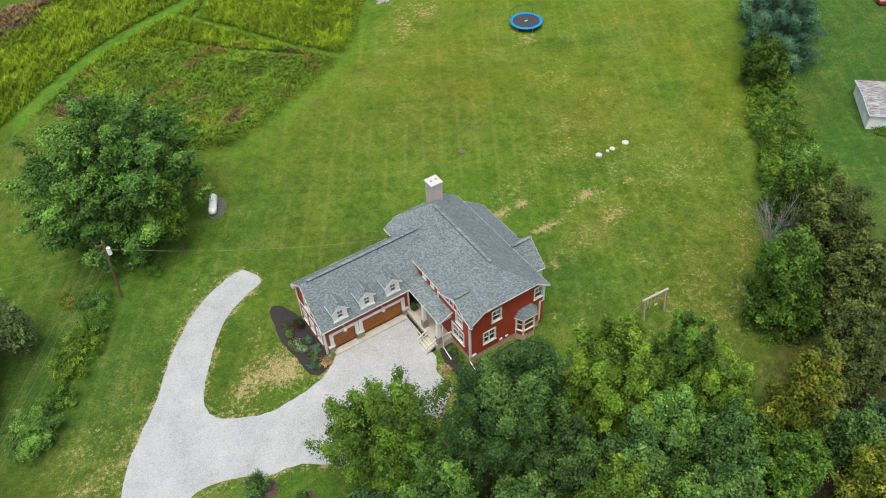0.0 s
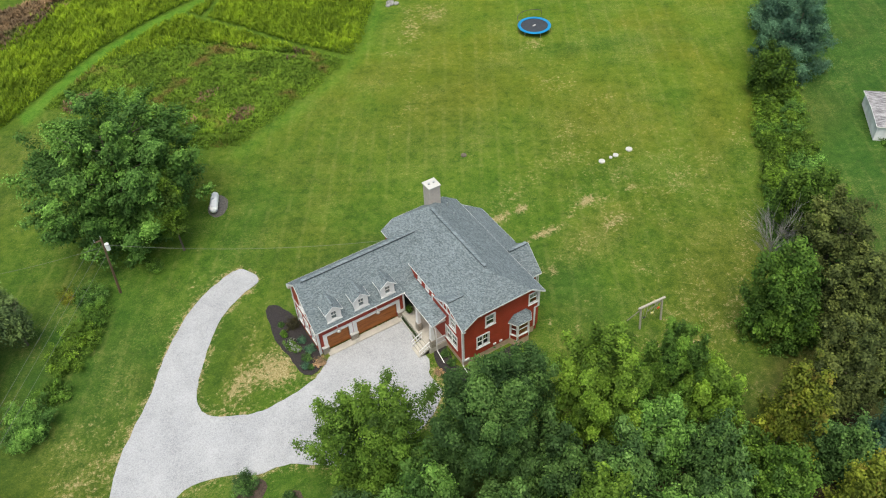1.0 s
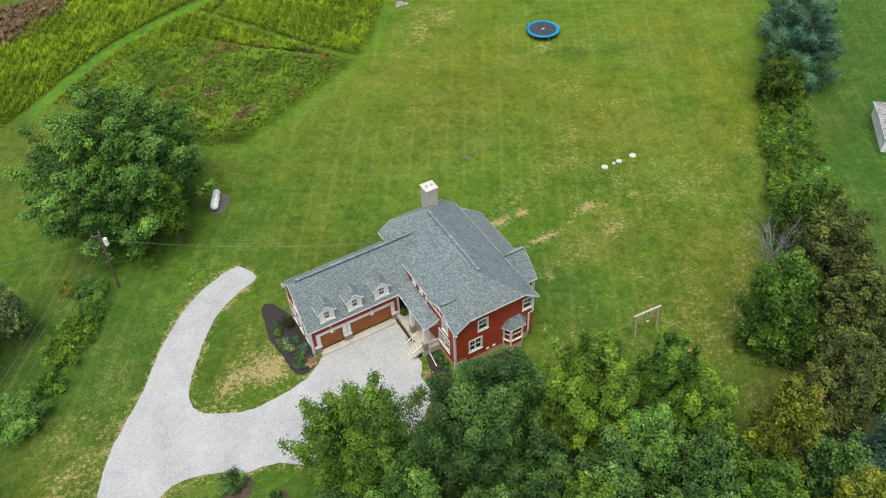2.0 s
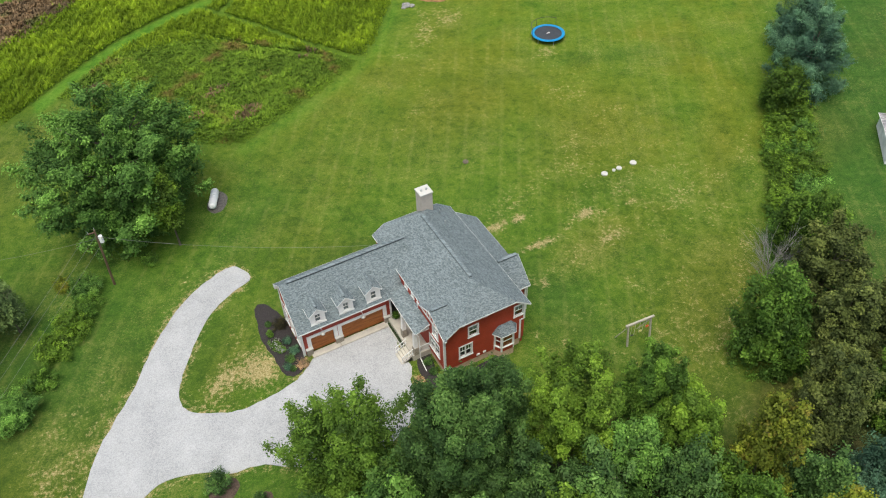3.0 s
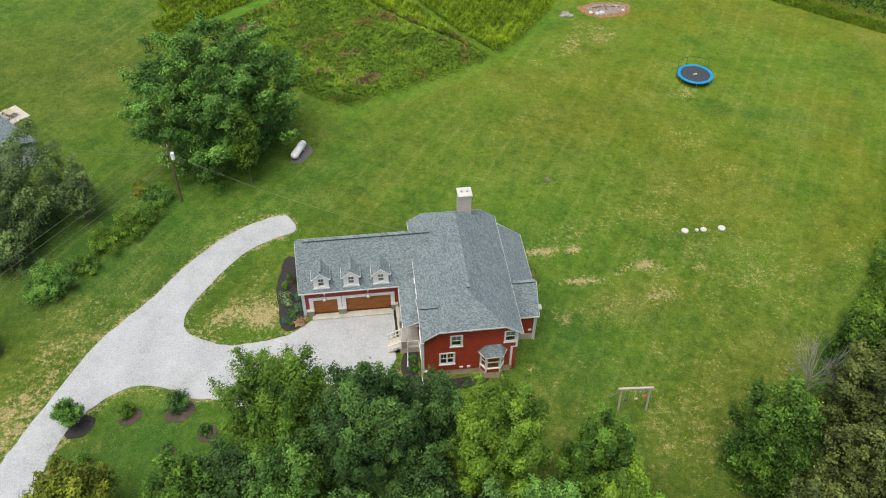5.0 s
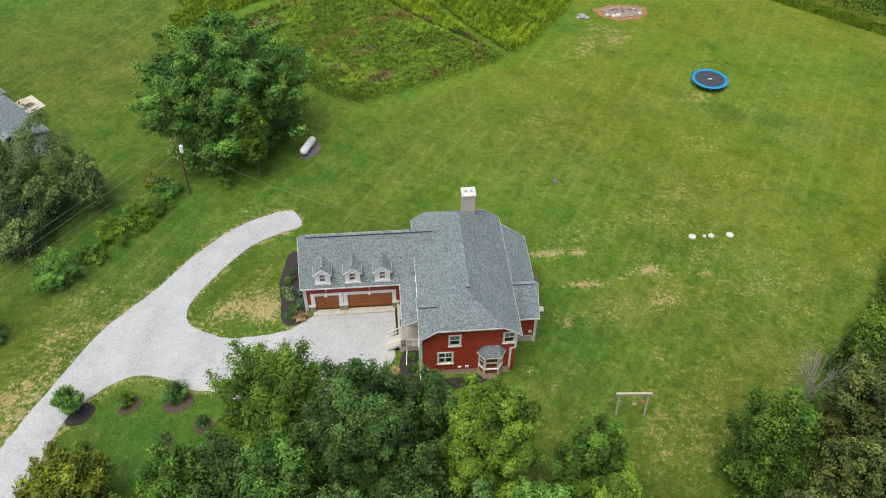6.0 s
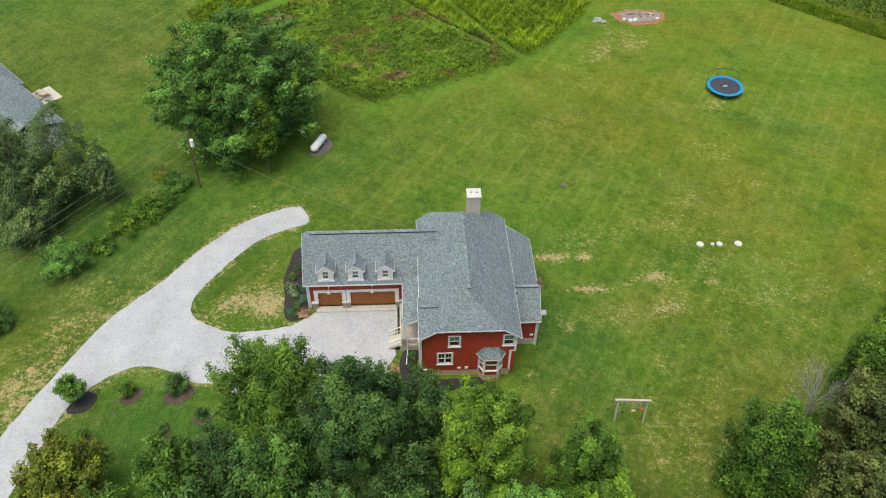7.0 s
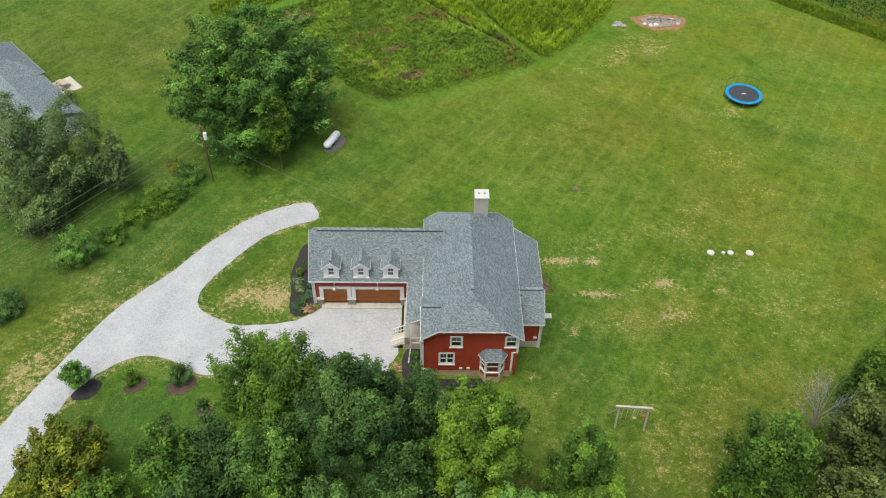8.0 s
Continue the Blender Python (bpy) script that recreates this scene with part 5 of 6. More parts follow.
for name, x, y, zc, rx, rz, m, s, cone in ROW:
    words = {L_FRESH: "tall fresh-green tree in the hedgerow", L_BROWN: "brownish green tree in the hedgerow", L_OLIVE: "olive-green tree in the hedgerow", L_SPRUCE: "large blue-green conifer at the end of the hedgerow"}[m]
    conifer = m == L_SPRUCE
    tree(name, x, y, zc, rx, rz, m, words, 0.27, int(840 * rx * rz), 90, s, HEDGE, spread=0.18, ragged=0.25, cone=cone, slim=0.42 if conifer else 0.64, rise=0.5 if conifer else 0.8)
# two rows of tangled bushes, the lawn's edge first
rnd = random.Random(7)
for i in range(34):
    t = (i // 2) / 16
    x, y = 70.0 + 23.5 * t, 34.6 + 24.6 * t
    o = 1.0 + rnd.uniform(-0.3, 0.6) if i % 2 == 0 else 4.0 + rnd.uniform(-0.5, 0.9)
    m = rnd.choice([L_MAPLE, L_LIME, L_FRESH, L_LIME])
    shrub("hedge_bush", x + o * 0.72, y - o * 0.69, rnd.uniform(1.7, 2.4), rnd.uniform(2.0, 3.0) + 0.6 * (i % 2), m, "tangled green bush in the hedgerow", 0.26, 2600, 100 + i, HEDGE, ragged=0.3)


# the bare dead tree
def dead_tree(x, y, size, seed):
    ob = thing("dead_tree", on_ground(x, y), "leafless bleached grey dead tree in the hedgerow", "tree", HEDGE)
    r = random.Random(seed)
    part("trunk", tubes(((0, 0, -0.3), (0.05, 0, 0.9 * size), 0.1, 0.08), ((0.05, 0, 0.9 * size), (0.1, 0.1, 2.4 * size), 0.08, 0.03)), DEADWOOD, ob)
    for i in range(26):
        a, h = r.uniform(0, 6.28), r.uniform(0.4, 2.2) * size
        p = Vector((0.05, 0.02, h))
        l = r.uniform(2.0, 3.6) * size
        q = p + Vector((math.cos(a) * l * 0.5, math.sin(a) * l * 0.5, l * r.uniform(0.55, 0.9)))
        rows = [(p, q, 0.026, 0.01)]
        for k in range(9):
            s = p.lerp(q, r.uniform(0.25, 0.98))
            rows.append((s, s + Vector((math.cos(a + r.uniform(-1, 1)) * l * 0.22, math.sin(a + r.uniform(-1, 1)) * l * 0.22, l * r.uniform(0.12, 0.32))), 0.014, 0.005))
        part("branch", tubes(*rows, sides=4), DEADWOOD, ob)


dead_tree(70.0, 36.0, 1.6, 4)
dead_tree(73.8, 36.8, 0.9, 6)
# willow and shrubs on the neighbour's side
tree("willow_tree", -12.2, 68.0, 6.2, 7.2, 7.0, L_WILLOW, "spreading grey-green willow beside the neighbouring house", 0.3, 40000, 70, 71, droop=0.5, spread=0.19, ragged=0.5, slim=0.42, open_=0.6)
tree("willow_tree", -4.3, 70.4, 4.6, 3.2, 3.0, L_WILLOW, "small grey-green willow on the lawn", 0.3, 9000, 34, 72, droop=0.4, spread=0.25, ragged=0.5, slim=0.4, open_=0.8)
tree("willow_tree", -11.4, 62.6, 2.9, 3.4, 3.2, L_WILLOW, "low grey-green willow on the lawn", 0.3, 10000, 50, 73, droop=0.5, spread=0.25, ragged=0.5, slim=0.3)
shrub("round_bush", -6.4, 58.9, 2.8, 3.8, L_MAPLE, "dense rounded green bush on the lawn", 0.2, 11000, 81, ragged=0.06)
shrub("bush", -1.4, 65.4, 2.3, 2.6, L_LIME, "loose bright green bush on the lawn", 0.2, 4600, 82)
shrub("bush", 0.8, 67.8, 2.3, 2.6, L_LIME, "loose bright green bush on the lawn", 0.2, 4600, 83)
shrub("bush", 2.6, 69.2, 1.9, 2.2, L_FRESH, "loose bright green bush on the lawn", 0.2, 3600, 80)
shrub("bush", -3.4, 62.0, 1.8, 2.0, L_FRESH, "loose green bush on the lawn", 0.2, 3000, 84)
shrub("bush", 3.0, 72.9, 2.1, 2.4, L_MAPLE, "dark green bush with yellow blooms near the pole", 0.2, 6000, 85)
shrub("bush", 1.2, 74.6, 1.2, 1.7, L_YELLOW, "yellow-blooming bush near the pole", 0.16, 2400, 86)
shrub("bush", 10.9, 73.9, 1.2, 1.3, L_FRESH, "small green bush under the maple", 0.18, 2400, 87)
shrub("bush", -11.4, 50.6, 2.2, 2.4, L_DEEP, "dark green bush at the lawn's edge", 0.2, 6000, 88)

# bed plants beside the garage and before the house
BEDG = "plants in the garage bed"
L_BLOOM = leaf_material("pink_and_straw_blooms", (0.16, 0.12, 0.05), (0.3, 0.2, 0.12), (0.5, 0.38, 0.28), patch=(0.1, 0.12, 0.03), patch_scale=3.0)
L_PLUM = leaf_material("dark_plum_leaves", (0.02, 0.022, 0.012), (0.035, 0.034, 0.018), (0.06, 0.055, 0.03))
BLUEISH, GREENISH = "small round blue-green shrub in the mulch bed", "low dark green shrub in the mulch bed"
BEDPLANTS = [(20.7, 56.4, 0.95, 1.3, L_PLUM, "dark plum-leaved shrub in the mulch bed"), (20.55, 53.95, 0.5, 0.6, L_SPRUCE, BLUEISH), (20.75, 52.4, 0.62, 0.75, L_SPRUCE, BLUEISH), (20.1, 51.5, 0.6, 0.6, L_DEEP, GREENISH),
             (19.5, 50.7, 0.5, 0.5, L_SPRUCE, BLUEISH), (19.6, 57.2, 0.35, 0.4, L_DEEP, GREENISH), (19.9, 50.2, 0.35, 0.4, L_DEEP, GREENISH), (19.3, 55.6, 0.4, 0.9, L_FRESH, "thin upright green shrub in the mulch bed")]
for i, (x, y, r, h, m, words) in enumerate(BEDPLANTS):
    shrub("bed_shrub", x, y, r, h, m, words, 0.11, 1300, 200 + i, BEDG, lift=0.05, ragged=0.12)
for i, (x, y, r, h) in enumerate(((19.3, 54.0, 0.7, 0.85), (19.6, 53.1, 0.45, 0.6))):
    s = shrub("hydrangea", x, y, r, h, L_FRESH, "green shrub with cream flower heads in the mulch bed", 0.13, 1300, 220 + i, BEDG, lift=0.05)
    rng = np.random.default_rng(300 + i)
    p = rng.normal(size=(60, 3))
    p /= np.linalg.norm(p, axis=1, keepdims=True)
    p[:, 2] = np.abs(p[:, 2])
    f = new("flower_heads", leaves_mesh("flower_heads", p * np.array([r * 1.05, r * 1.05, h * 0.6]) + rng.normal(size=p.shape) * 0.05, p, np.full(60, 0.14), L_WHITE, 0.9, i))
    f.parent, f.location = s, (0, 0, h * 0.5)
    tagged(f, "cream flower heads", kind="stuff")
for i, (x, y) in enumerate(((32.2, 44.2), (32.2, 42.9), (32.2, 41.5))):
    shrub("boxwood", x, y, 0.5, 0.75, L_DEEP, "clipped dark round shrub in the mulch bed", 0.09, 1800, 230 + i, "boxwoods by the porch", lift=0.05, ragged=0.08)
for i, (x, y) in enumerate(((34.4, 40.7), (35.8, 40.5), (37.2, 40.6), (38.4, 40.9))):
    shrub("low_shrub", x, y, 0.42, 0.5, L_DEEP, "low dark shrub in the mulch bed", 0.09, 900, 240 + i, "low shrubs before the front wall", lift=0.05)
shrub("flowering_shrub", 20.9, 50.3, 0.7, 0.6, L_BLOOM, "pale pink and yellow flowering shrub at the court's corner", 0.12, 1200, 251, lift=0.05)
shrub("flowering_shrub", 30.5, 42.6, 0.55, 0.45, L_BLOOM, "rust and straw-coloured low shrub at the court's edge", 0.1, 1000, 250, lift=0.03)
# planter strip along the porch
pl = thing("planter", (30.95, 48.9, ground_z(30.95, 48.9)), "narrow dark planter bed with pale-leaved plants along the porch", "planter")
part("edging", boxes((-0.28, -0.2, -2.0, 2.0, -0.1, 0.3), (-0.28, 0.06, -2.08, -2.0, -0.1, 0.3), (-0.28, 0.06, 2.0, 2.08, -0.1, 0.3), bevel=0.01), CAP, pl)
part("soil", boxes((-0.2, 0.05, -2.0, 2.0, -0.1, 0.22)), MULCH_BROWN, pl)
rng = np.random.default_rng(9)
p = np.stack([rng.uniform(-0.2, 0.05, 420), rng.choice(np.linspace(-1.7, 1.7, 8), 420) + rng.normal(0, 0.12, 420), rng.uniform(0.2, 0.5, 420)], -1)
ob = new("foliage", leaves_mesh("foliage", p, rng.normal(size=(420, 3)) + np.array([0, 0, 1.0]), np.full(420, 0.13), L_WILLOW, 0.6, 3))
ob.parent = pl
fern = shrub("potted_fern", 31.7, 50.6, 0.42, 0.7, L_FRESH, "bushy green fern in a pot on the porch", 0.12, 900, 260, lift=0.0, category="potted plant")
fern.location.z = 1.05
part("pot", tubes(((0, 0, -0.25), (0, 0, 0.1), 0.14, 0.2), sides=14), DARK, fern)

# island planting south of the drive
MUL = "mulch rings on the island"
for i, (x, y, r) in enumerate(((-0.1, 40.5, 1.45), (4.6, 41.0, 1.15), (9.3, 40.9, 1.45), (1.4, 36.2, 0.7), (8.7, 36.3, 0.8), (12.3, 37.8, 0.95))):
    o = [Vector((x + r * (1 + 0.12 * math.sin(a * 3 + i)) * math.cos(a), y + r * (1 + 0.1 * math.cos(a * 2 + i)) * math.sin(a), 0)) for a in np.linspace(0, 2 * math.pi, 22)[:-1]]
    tagged(part("mulch_ring", patch_mesh(o, 0.035, 0.6, 0.07, 0.05), MULCH if i == 0 else MULCH_BROWN), "ring of mulch under a young plant", "mulch", MUL, kind="structure")
tree("young_tree", -0.5, 40.7, 2.0, 1.35, 1.6, L_MAPLE, "slender young tree in a dark mulch ring", 0.2, 3600, 40, 91, "young trees on the island", spread=0.3)
shrub("young_shrub", 4.5, 41.3, 1.05, 1.8, L_OLIVE, "thin young shrub in a mulch ring", 0.15, 1300, 92, "young shrubs on the island")
shrub("young_conifer", 9.1, 41.4, 1.35, 2.4, L_DEEP, "bushy young conifer in a mulch ring", 0.14, 3600, 93, "young shrubs on the island")
shrub("young_shrub", 1.3, 36.4, 0.7, 1.2, L_OLIVE, "thin young shrub in a mulch ring", 0.15, 1100, 94, "young shrubs on the island")
shrub("young_shrub", 8.6, 36.5, 0.7, 1.0, L_DEEP, "dark young shrub in a mulch ring", 0.15, 1200, 95, "young shrubs on the island")
shrub("young_shrub", 12.1, 38.1, 0.7, 1.1, L_DEEP, "dark young shrub in a mulch ring", 0.15, 1200, 96, "young shrubs on the island")

# ---- field, corn ----
def side_of(x, y, line):
    """Where y lies past a line of the plan at x."""
    return y - np.interp(x, [p[0] for p in line], [p[1] for p in line])


def ground_many(x, y):
    w = np.exp(-((SWELLS[:, 0, None] - x) ** 2 + (SWELLS[:, 1, None] - y) ** 2) / 162.0)
    return (SWELLS[:, 2] @ w - 0.016) / (w.sum(0) + 0.02)


def plants_mesh(name, x, y, h, blades, width, lean, material, seed, tone):
    """Upright field plants: each a tuft of narrow three-cornered blades that lean out from its foot."""
    rng = np.random.default_rng(seed)
    j = np.repeat(np.arange(len(x)), blades)
    n = len(j)
    a, hh = rng.uniform(0, 2 * math.pi, n), h[j] * rng.uniform(0.55, 1.15, n)
    out = np.stack([np.cos(a), np.sin(a), np.zeros(n)], -1)
    foot = np.stack([x[j], y[j], ground_many(x[j], y[j]) - 0.05], -1) + out * 0.05
    foot[:, 2] += hh * rng.uniform(0.35, 0.75, n)
    side = np.stack([-np.sin(a), np.cos(a), np.zeros(n)], -1) * (width * rng.uniform(0.7, 1.4, n))[:, None] * 0.5
    v = np.empty((n, 3, 3))
    v[:, 0], v[:, 1] = foot - side, foot + side
    v[:, 2] = foot + out * (hh * lean * rng.uniform(0.4, 1.3, n))[:, None]
    v[:, 2, 2] = ground_many(x[j], y[j]) + hh
    me = bpy.data.meshes.new(name)
    me.vertices.add(n * 3)
    me.vertices.foreach_set("co", v.reshape(-1).astype(np.float32))
    me.loops.add(n * 3)
    me.loops.foreach_set("vertex_index", np.arange(n * 3, dtype=np.int32))
    me.polygons.add(n)
    me.polygons.foreach_set("loop_start", np.arange(0, n * 3, 3, dtype=np.int32))
    me.update(calc_edges=True)
    at = me.attributes.new("bough", "FLOAT", "FACE")
    at.data.foreach_set("value", tone[j].astype(np.float32))
    me.materials.append(material)
    return new(name, me)


def build_field():
    rng = np.random.default_rng(5)
    x, y = rng.uniform(-3, 68, 125000), rng.uniform(90, 150, 125000)
    past = y - field_border(x) - 0.3 * np.sin(x * 1.3 + 2 * np.sin(x * 0.37)) - 0.25 * np.sin(x * 3.1)
    keep = (past > np.abs(rng.normal(0, 0.35, len(x)))) & (x > -2.0 + np.sin(y * 0.9)) & (path_gap(x, y, PATHS[:1]) > 1.5 + rng.normal(0, 0.2, len(x))) & (path_gap(x, y, PATHS[1:3]) > 0.7 + rng.normal(0, 0.15, len(x))) & (path_gap(x, y, PATHS[3:]) > 0.35)
    x, y, past = x[keep], y[keep], past[keep]
    # weeds fill the near corner between the mown tracks; the rest is the lime-green stand
    inner = (side_of(x, y, PATHS[0]) < -0.5) & (side_of(x, y, [(-14, 130), (4, 120), (20, 123.5), (30, 122), (40, 115), (47, 107), (60, 100)]) < rng.normal(0, 1.0, len(x)))
    far = side_of(x, y, [(-14, 128), (6, 138), (20, 150), (40, 170)]) > rng.normal(0, 1.2, len(x))
    cells = rng.uniform(0, 1, (90, 90))
    jx, jy = x + 0.8 * np.sin(y * 1.9), y + 0.8 * np.sin(x * 1.7)
    growth = 0.35 * cells[(jx / 1.2).astype(int) % 90, (jy / 1.2).astype(int) % 90] + 0.35 * cells[(jx / 5).astype(int) % 90, (jy / 5).astype(int) % 90]
    # drilled rows run through the stand
    rows = 0.5 + 0.5 * np.sin((x * 0.86 - y * 0.5) * 2 * math.pi / 1.5 + 1.5 * np.sin(y * 0.11))
    young = np.clip(past / 2.5, 0.35, 1)
    brown = soft_spots(x, y, [(11.0, 113.2, 3.6, 2.2, 40, 1.0), (44.5, 108.5, 2.6, 1.2, 30, 0.7), (28.5, 105, 4, 1.5, 20, 0.55), (31, 97.5, 3, 1.6, 30, 0.75), (24, 100, 2.5, 1.5, 0, 0.5)]) > rng.uniform(0.25, 1.0, len(x))
    for name, pick, m, blades, h0, h1, width, lean, label in (
            ("field_stand", ~(inner | far | brown), L_FIELD, 4, 0.85, 1.3, 0.11, 0.4, "stand of tall lime-green field plants"),
            ("field_weeds", inner & ~brown, L_WEED, 5, 0.3, 0.8, 0.15, 0.7, "mixed low green field weeds"),
            ("brown_weeds", brown & ~far, L_DRY, 6, 0.4, 0.95, 0.2, 0.5, "patches of rust-brown withered weeds in the field"),
            ("dry_weeds", far, L_DRY, 6, 0.4, 1.2, 0.26, 0.5, "rough brown and green weeds beyond the field")):
        px, py, gr = x[pick], y[pick], growth[pick]
        h = rng.uniform(h0, h1, len(px)) * (0.6 + 0.6 * gr) * young[pick]
        if m is L_FIELD:
            h *= 0.75 + 0.35 * rows[pick]
        tagged(plants_mesh(name, px, py, h, blades, width, lean, m, 6, gr), label, "field plants", kind="stuff")


build_field()


def build_corn():
    rng = np.random.default_rng(8)
    n = 20000
    a, d = rng.uniform(-30, 40, n), np.round(rng.uniform(3.4, 30, n) / 0.76) * 0.76 + rng.normal(0, 0.08, n)
    x, y = 92.6 + a * 0.73 + d * 0.68, 122 - a * 0.68 + d * 0.73
    z = ground_many(x, y)
    pos = np.stack([x, y, z + rng.uniform(0.6, 2.3, n)], -1)
    tagged(new("corn", leaves_mesh("corn", pos, rng.normal(size=(n, 3)) + np.array([0, 0, 0.7]), np.full(n, 0.7), L_CORN, 0.25, 4)), "tall dark green corn in rows beyond the lawn", "corn", kind="stuff")
    n = 16000
    a, d = rng.uniform(-30, 40, n), rng.uniform(0, 3.3, n)
    x, y = 92.6 + a * 0.73 + d * 0.68, 122 - a * 0.68 + d * 0.73
    pos = np.stack([x, y, ground_many(x, y) + rng.uniform(0.1, 0.5, n) * np.minimum(d + 0.3, 1)], -1)
    tagged(new("verge_grass", leaves_mesh("verge_grass", pos, rng.normal(size=(n, 3)) + np.array([0, 0, 0.6]), np.full(n, 0.4), L_FIELD, 0.35, 4)), "strip of tall bright grass before the corn", "grass", kind="stuff")


build_corn()

# ---- loose things on the lawns ----
# trampoline
tz = on_ground(79.3, 92.9)
tr = thing("trampoline", tz, "round trampoline with a bright blue pad and black mat", "trampoline")
part("pad", ring(bmesh.new(), 2.18, 2.64, 0.82, 0.92), BLUE, tr, "bright blue padded rim")
part("mat", disc(bmesh.new(), 0, 0, 0.83, 2.2, 0.03, 40), MESHMAT, tr, "black woven jumping mat")
part("mark", boxes((-0.32, 0.32, -0.1, 0.08, 0.862, 0.866), (-0.05, 0.3, 0.08, 0.2, 0.862, 0.866)), CAP, tr)
for i in range(6):
    a = i * math.pi / 3 + 0.3
    part("leg", tubes(((2.45 * math.cos(a), 2.45 * math.sin(a), 0), (2.45 * math.cos(a), 2.45 * math.sin(a), 0.84), 0.04, 0.04)), METAL, tr)
hoop = bmesh.new()
prev = None
for i in range(15):
    a = radians(30 + i * 10)
    q = Vector((2.75 * math.cos(a), 2.75 * math.sin(a), 2.15))
    if prev is not None:
        tube(hoop, prev, q, 0.045, 0.045, 6)
    prev = q
part("hoop", hoop, DARK, tr, "dark curved safety hoop")
for a in (30, 100, 170):
    part("post", tubes(((2.7 * math.cos(radians(a)), 2.7 * math.sin(radians(a)), 0), (2.75 * math.cos(radians(a)), 2.75 * math.sin(radians(a)), 2.15), 0.03, 0.03), sides=6), DARK, tr)

# propane tank on its pad
tk = thing("propane_tank", on_ground(20.6, 80.2), "white propane tank on a dark gravel pad", "tank")
tk.rotation_euler.z = radians(65.5)
bm = bmesh.new()
tube(bm, (-1.25, 0, 0.72), (1.25, 0, 0.72), 0.5, 0.5, 24)
for s in (-1, 1):
    bmesh.ops.create_uvsphere(bm, u_segments=24, v_segments=12, radius=0.5, matrix=Matrix.Translation((1.25 * s, 0, 0.72)))
part("shell", bm, TANK, tk, smooth=True)
part("dome", tubes(((0.2, 0, 1.18), (0.2, 0, 1.38), 0.2, 0.17), sides=14), TANK, tk)
for s in (-0.9, 0.9):
    part("foot", boxes((s - 0.1, s + 0.1, -0.4, 0.4, 0.0, 0.34), bevel=0.01), CONCRETE, tk)
o = [Vector((20.9 + 2.1 * math.cos(a) * math.cos(1.14) - 1.25 * math.sin(a) * math.sin(1.14), 80.1 + 2.1 * math.cos(a) * math.sin(1.14) + 1.25 * math.sin(a) * math.cos(1.14), 0)) for a in np.linspace(0, 2 * math.pi, 25)[:-1]]
tagged(part("tank_pad", patch_mesh(o, 0.03, 0.8, 0.05), plain("dark_gravel", (0.13, 0.12, 0.11), 0.95, vary=0.4, scale=6, relief=0.7)), "dark gravel pad under the tank", "pad", kind="structure")

# lids of the buried tanks
for x, r in ((66.9, 0.42), (68.4, 0.22), (69.25, 0.36), (71.55, 0.44)):
    lid = thing("septic_lid", on_ground(x, 61.0), "pale round concrete lid set in the lawn", "lid", "septic lids")
    part("rim", ring(bmesh.new(), r * 0.8, r, -0.05, 0.16, 24), CAP, lid)
    part("cover", disc(bmesh.new(), 0, 0, 0.05, r * 0.82, 0.08), CAP, lid)
for x, y in ((52.1, 71.6),):
    st = thing("stump", on_ground(x, y), "low grey stump in a dry patch of lawn", "stump")
    part("wood", tubes(((0, 0, -0.1), (0, 0, 0.16), 0.42, 0.36), sides=14), plain("old_stump_wood", (0.15, 0.125, 0.095), 0.95, vary=0.35, scale=4, relief=0.5), st)

# swing set
sw = thing("swing_set", on_ground(52.8, 36.2), "weathered grey timber swing set with hanging toys", "swing set")
sw.rotation_euler.z = radians(-4)
part("beam", boxes((-1.75, 1.65, 0.2, 0.42, 2.92, 3.14), bevel=0.02), GREYWOOD, sw)
for s in (-1.4, 1.35):
    part("post", bars(((s, 0.31, 3.0), (s, -0.15, -0.2), 0.16, 0.16)), GREYWOOD, sw)
    part("brace", bars(((s - 0.05, 0.31, 2.9), (s - 0.45, 1.6, 0.0), 0.1, 0.1)), GREYWOOD, sw)
for sx, seat, m in ((-0.75, 1.1, DARK), (0.25, 1.2, YELLOW), (1.0, 1.6, ORANGE)):
    b = part("swing_seat", boxes((sx - 0.17, sx + 0.17, 0.24, 0.4, seat, seat + (0.24 if m != DARK else 0.06)), bevel=0.04), m, sw)
    part("rope", tubes(((sx - 0.22, 0.31, seat), (sx - 0.22, 0.31, 2.94), 0.015, 0.015), ((sx + 0.22, 0.31, seat), (sx + 0.22, 0.31, 2.94), 0.015, 0.015), sides=5), CAP, b)

# fire pit and rocks
o = [Vector((71.4 + 4.3 * (1 + 0.1 * math.sin(3 * a)) * math.cos(a), 114.8 + 3.0 * (1 + 0.12 * math.cos(2 * a)) * math.sin(a), 0)) for a in np.linspace(0, 2 * math.pi, 31)[:-1]]
tagged(part("burnt_ground", patch_mesh(o, 0.05, 0.9, 0.3), RUST), "rust-brown burnt soil round the fire pit", "burnt ground", kind="structure")
o = [Vector((71.4 + 3.2 * (1 + 0.14 * math.sin(3 * a + 1)) * math.cos(a), 114.9 + 2.0 * (1 + 0.1 * math.cos(2 * a)) * math.sin(a), 0)) for a in np.linspace(0, 2 * math.pi, 31)[:-1]]
fp = tagged(part("ash_heap", patch_mesh(o, 0.12, 0.7, 0.3), ASH), "heap of pale ash and char", "ash heap", kind="stuff")


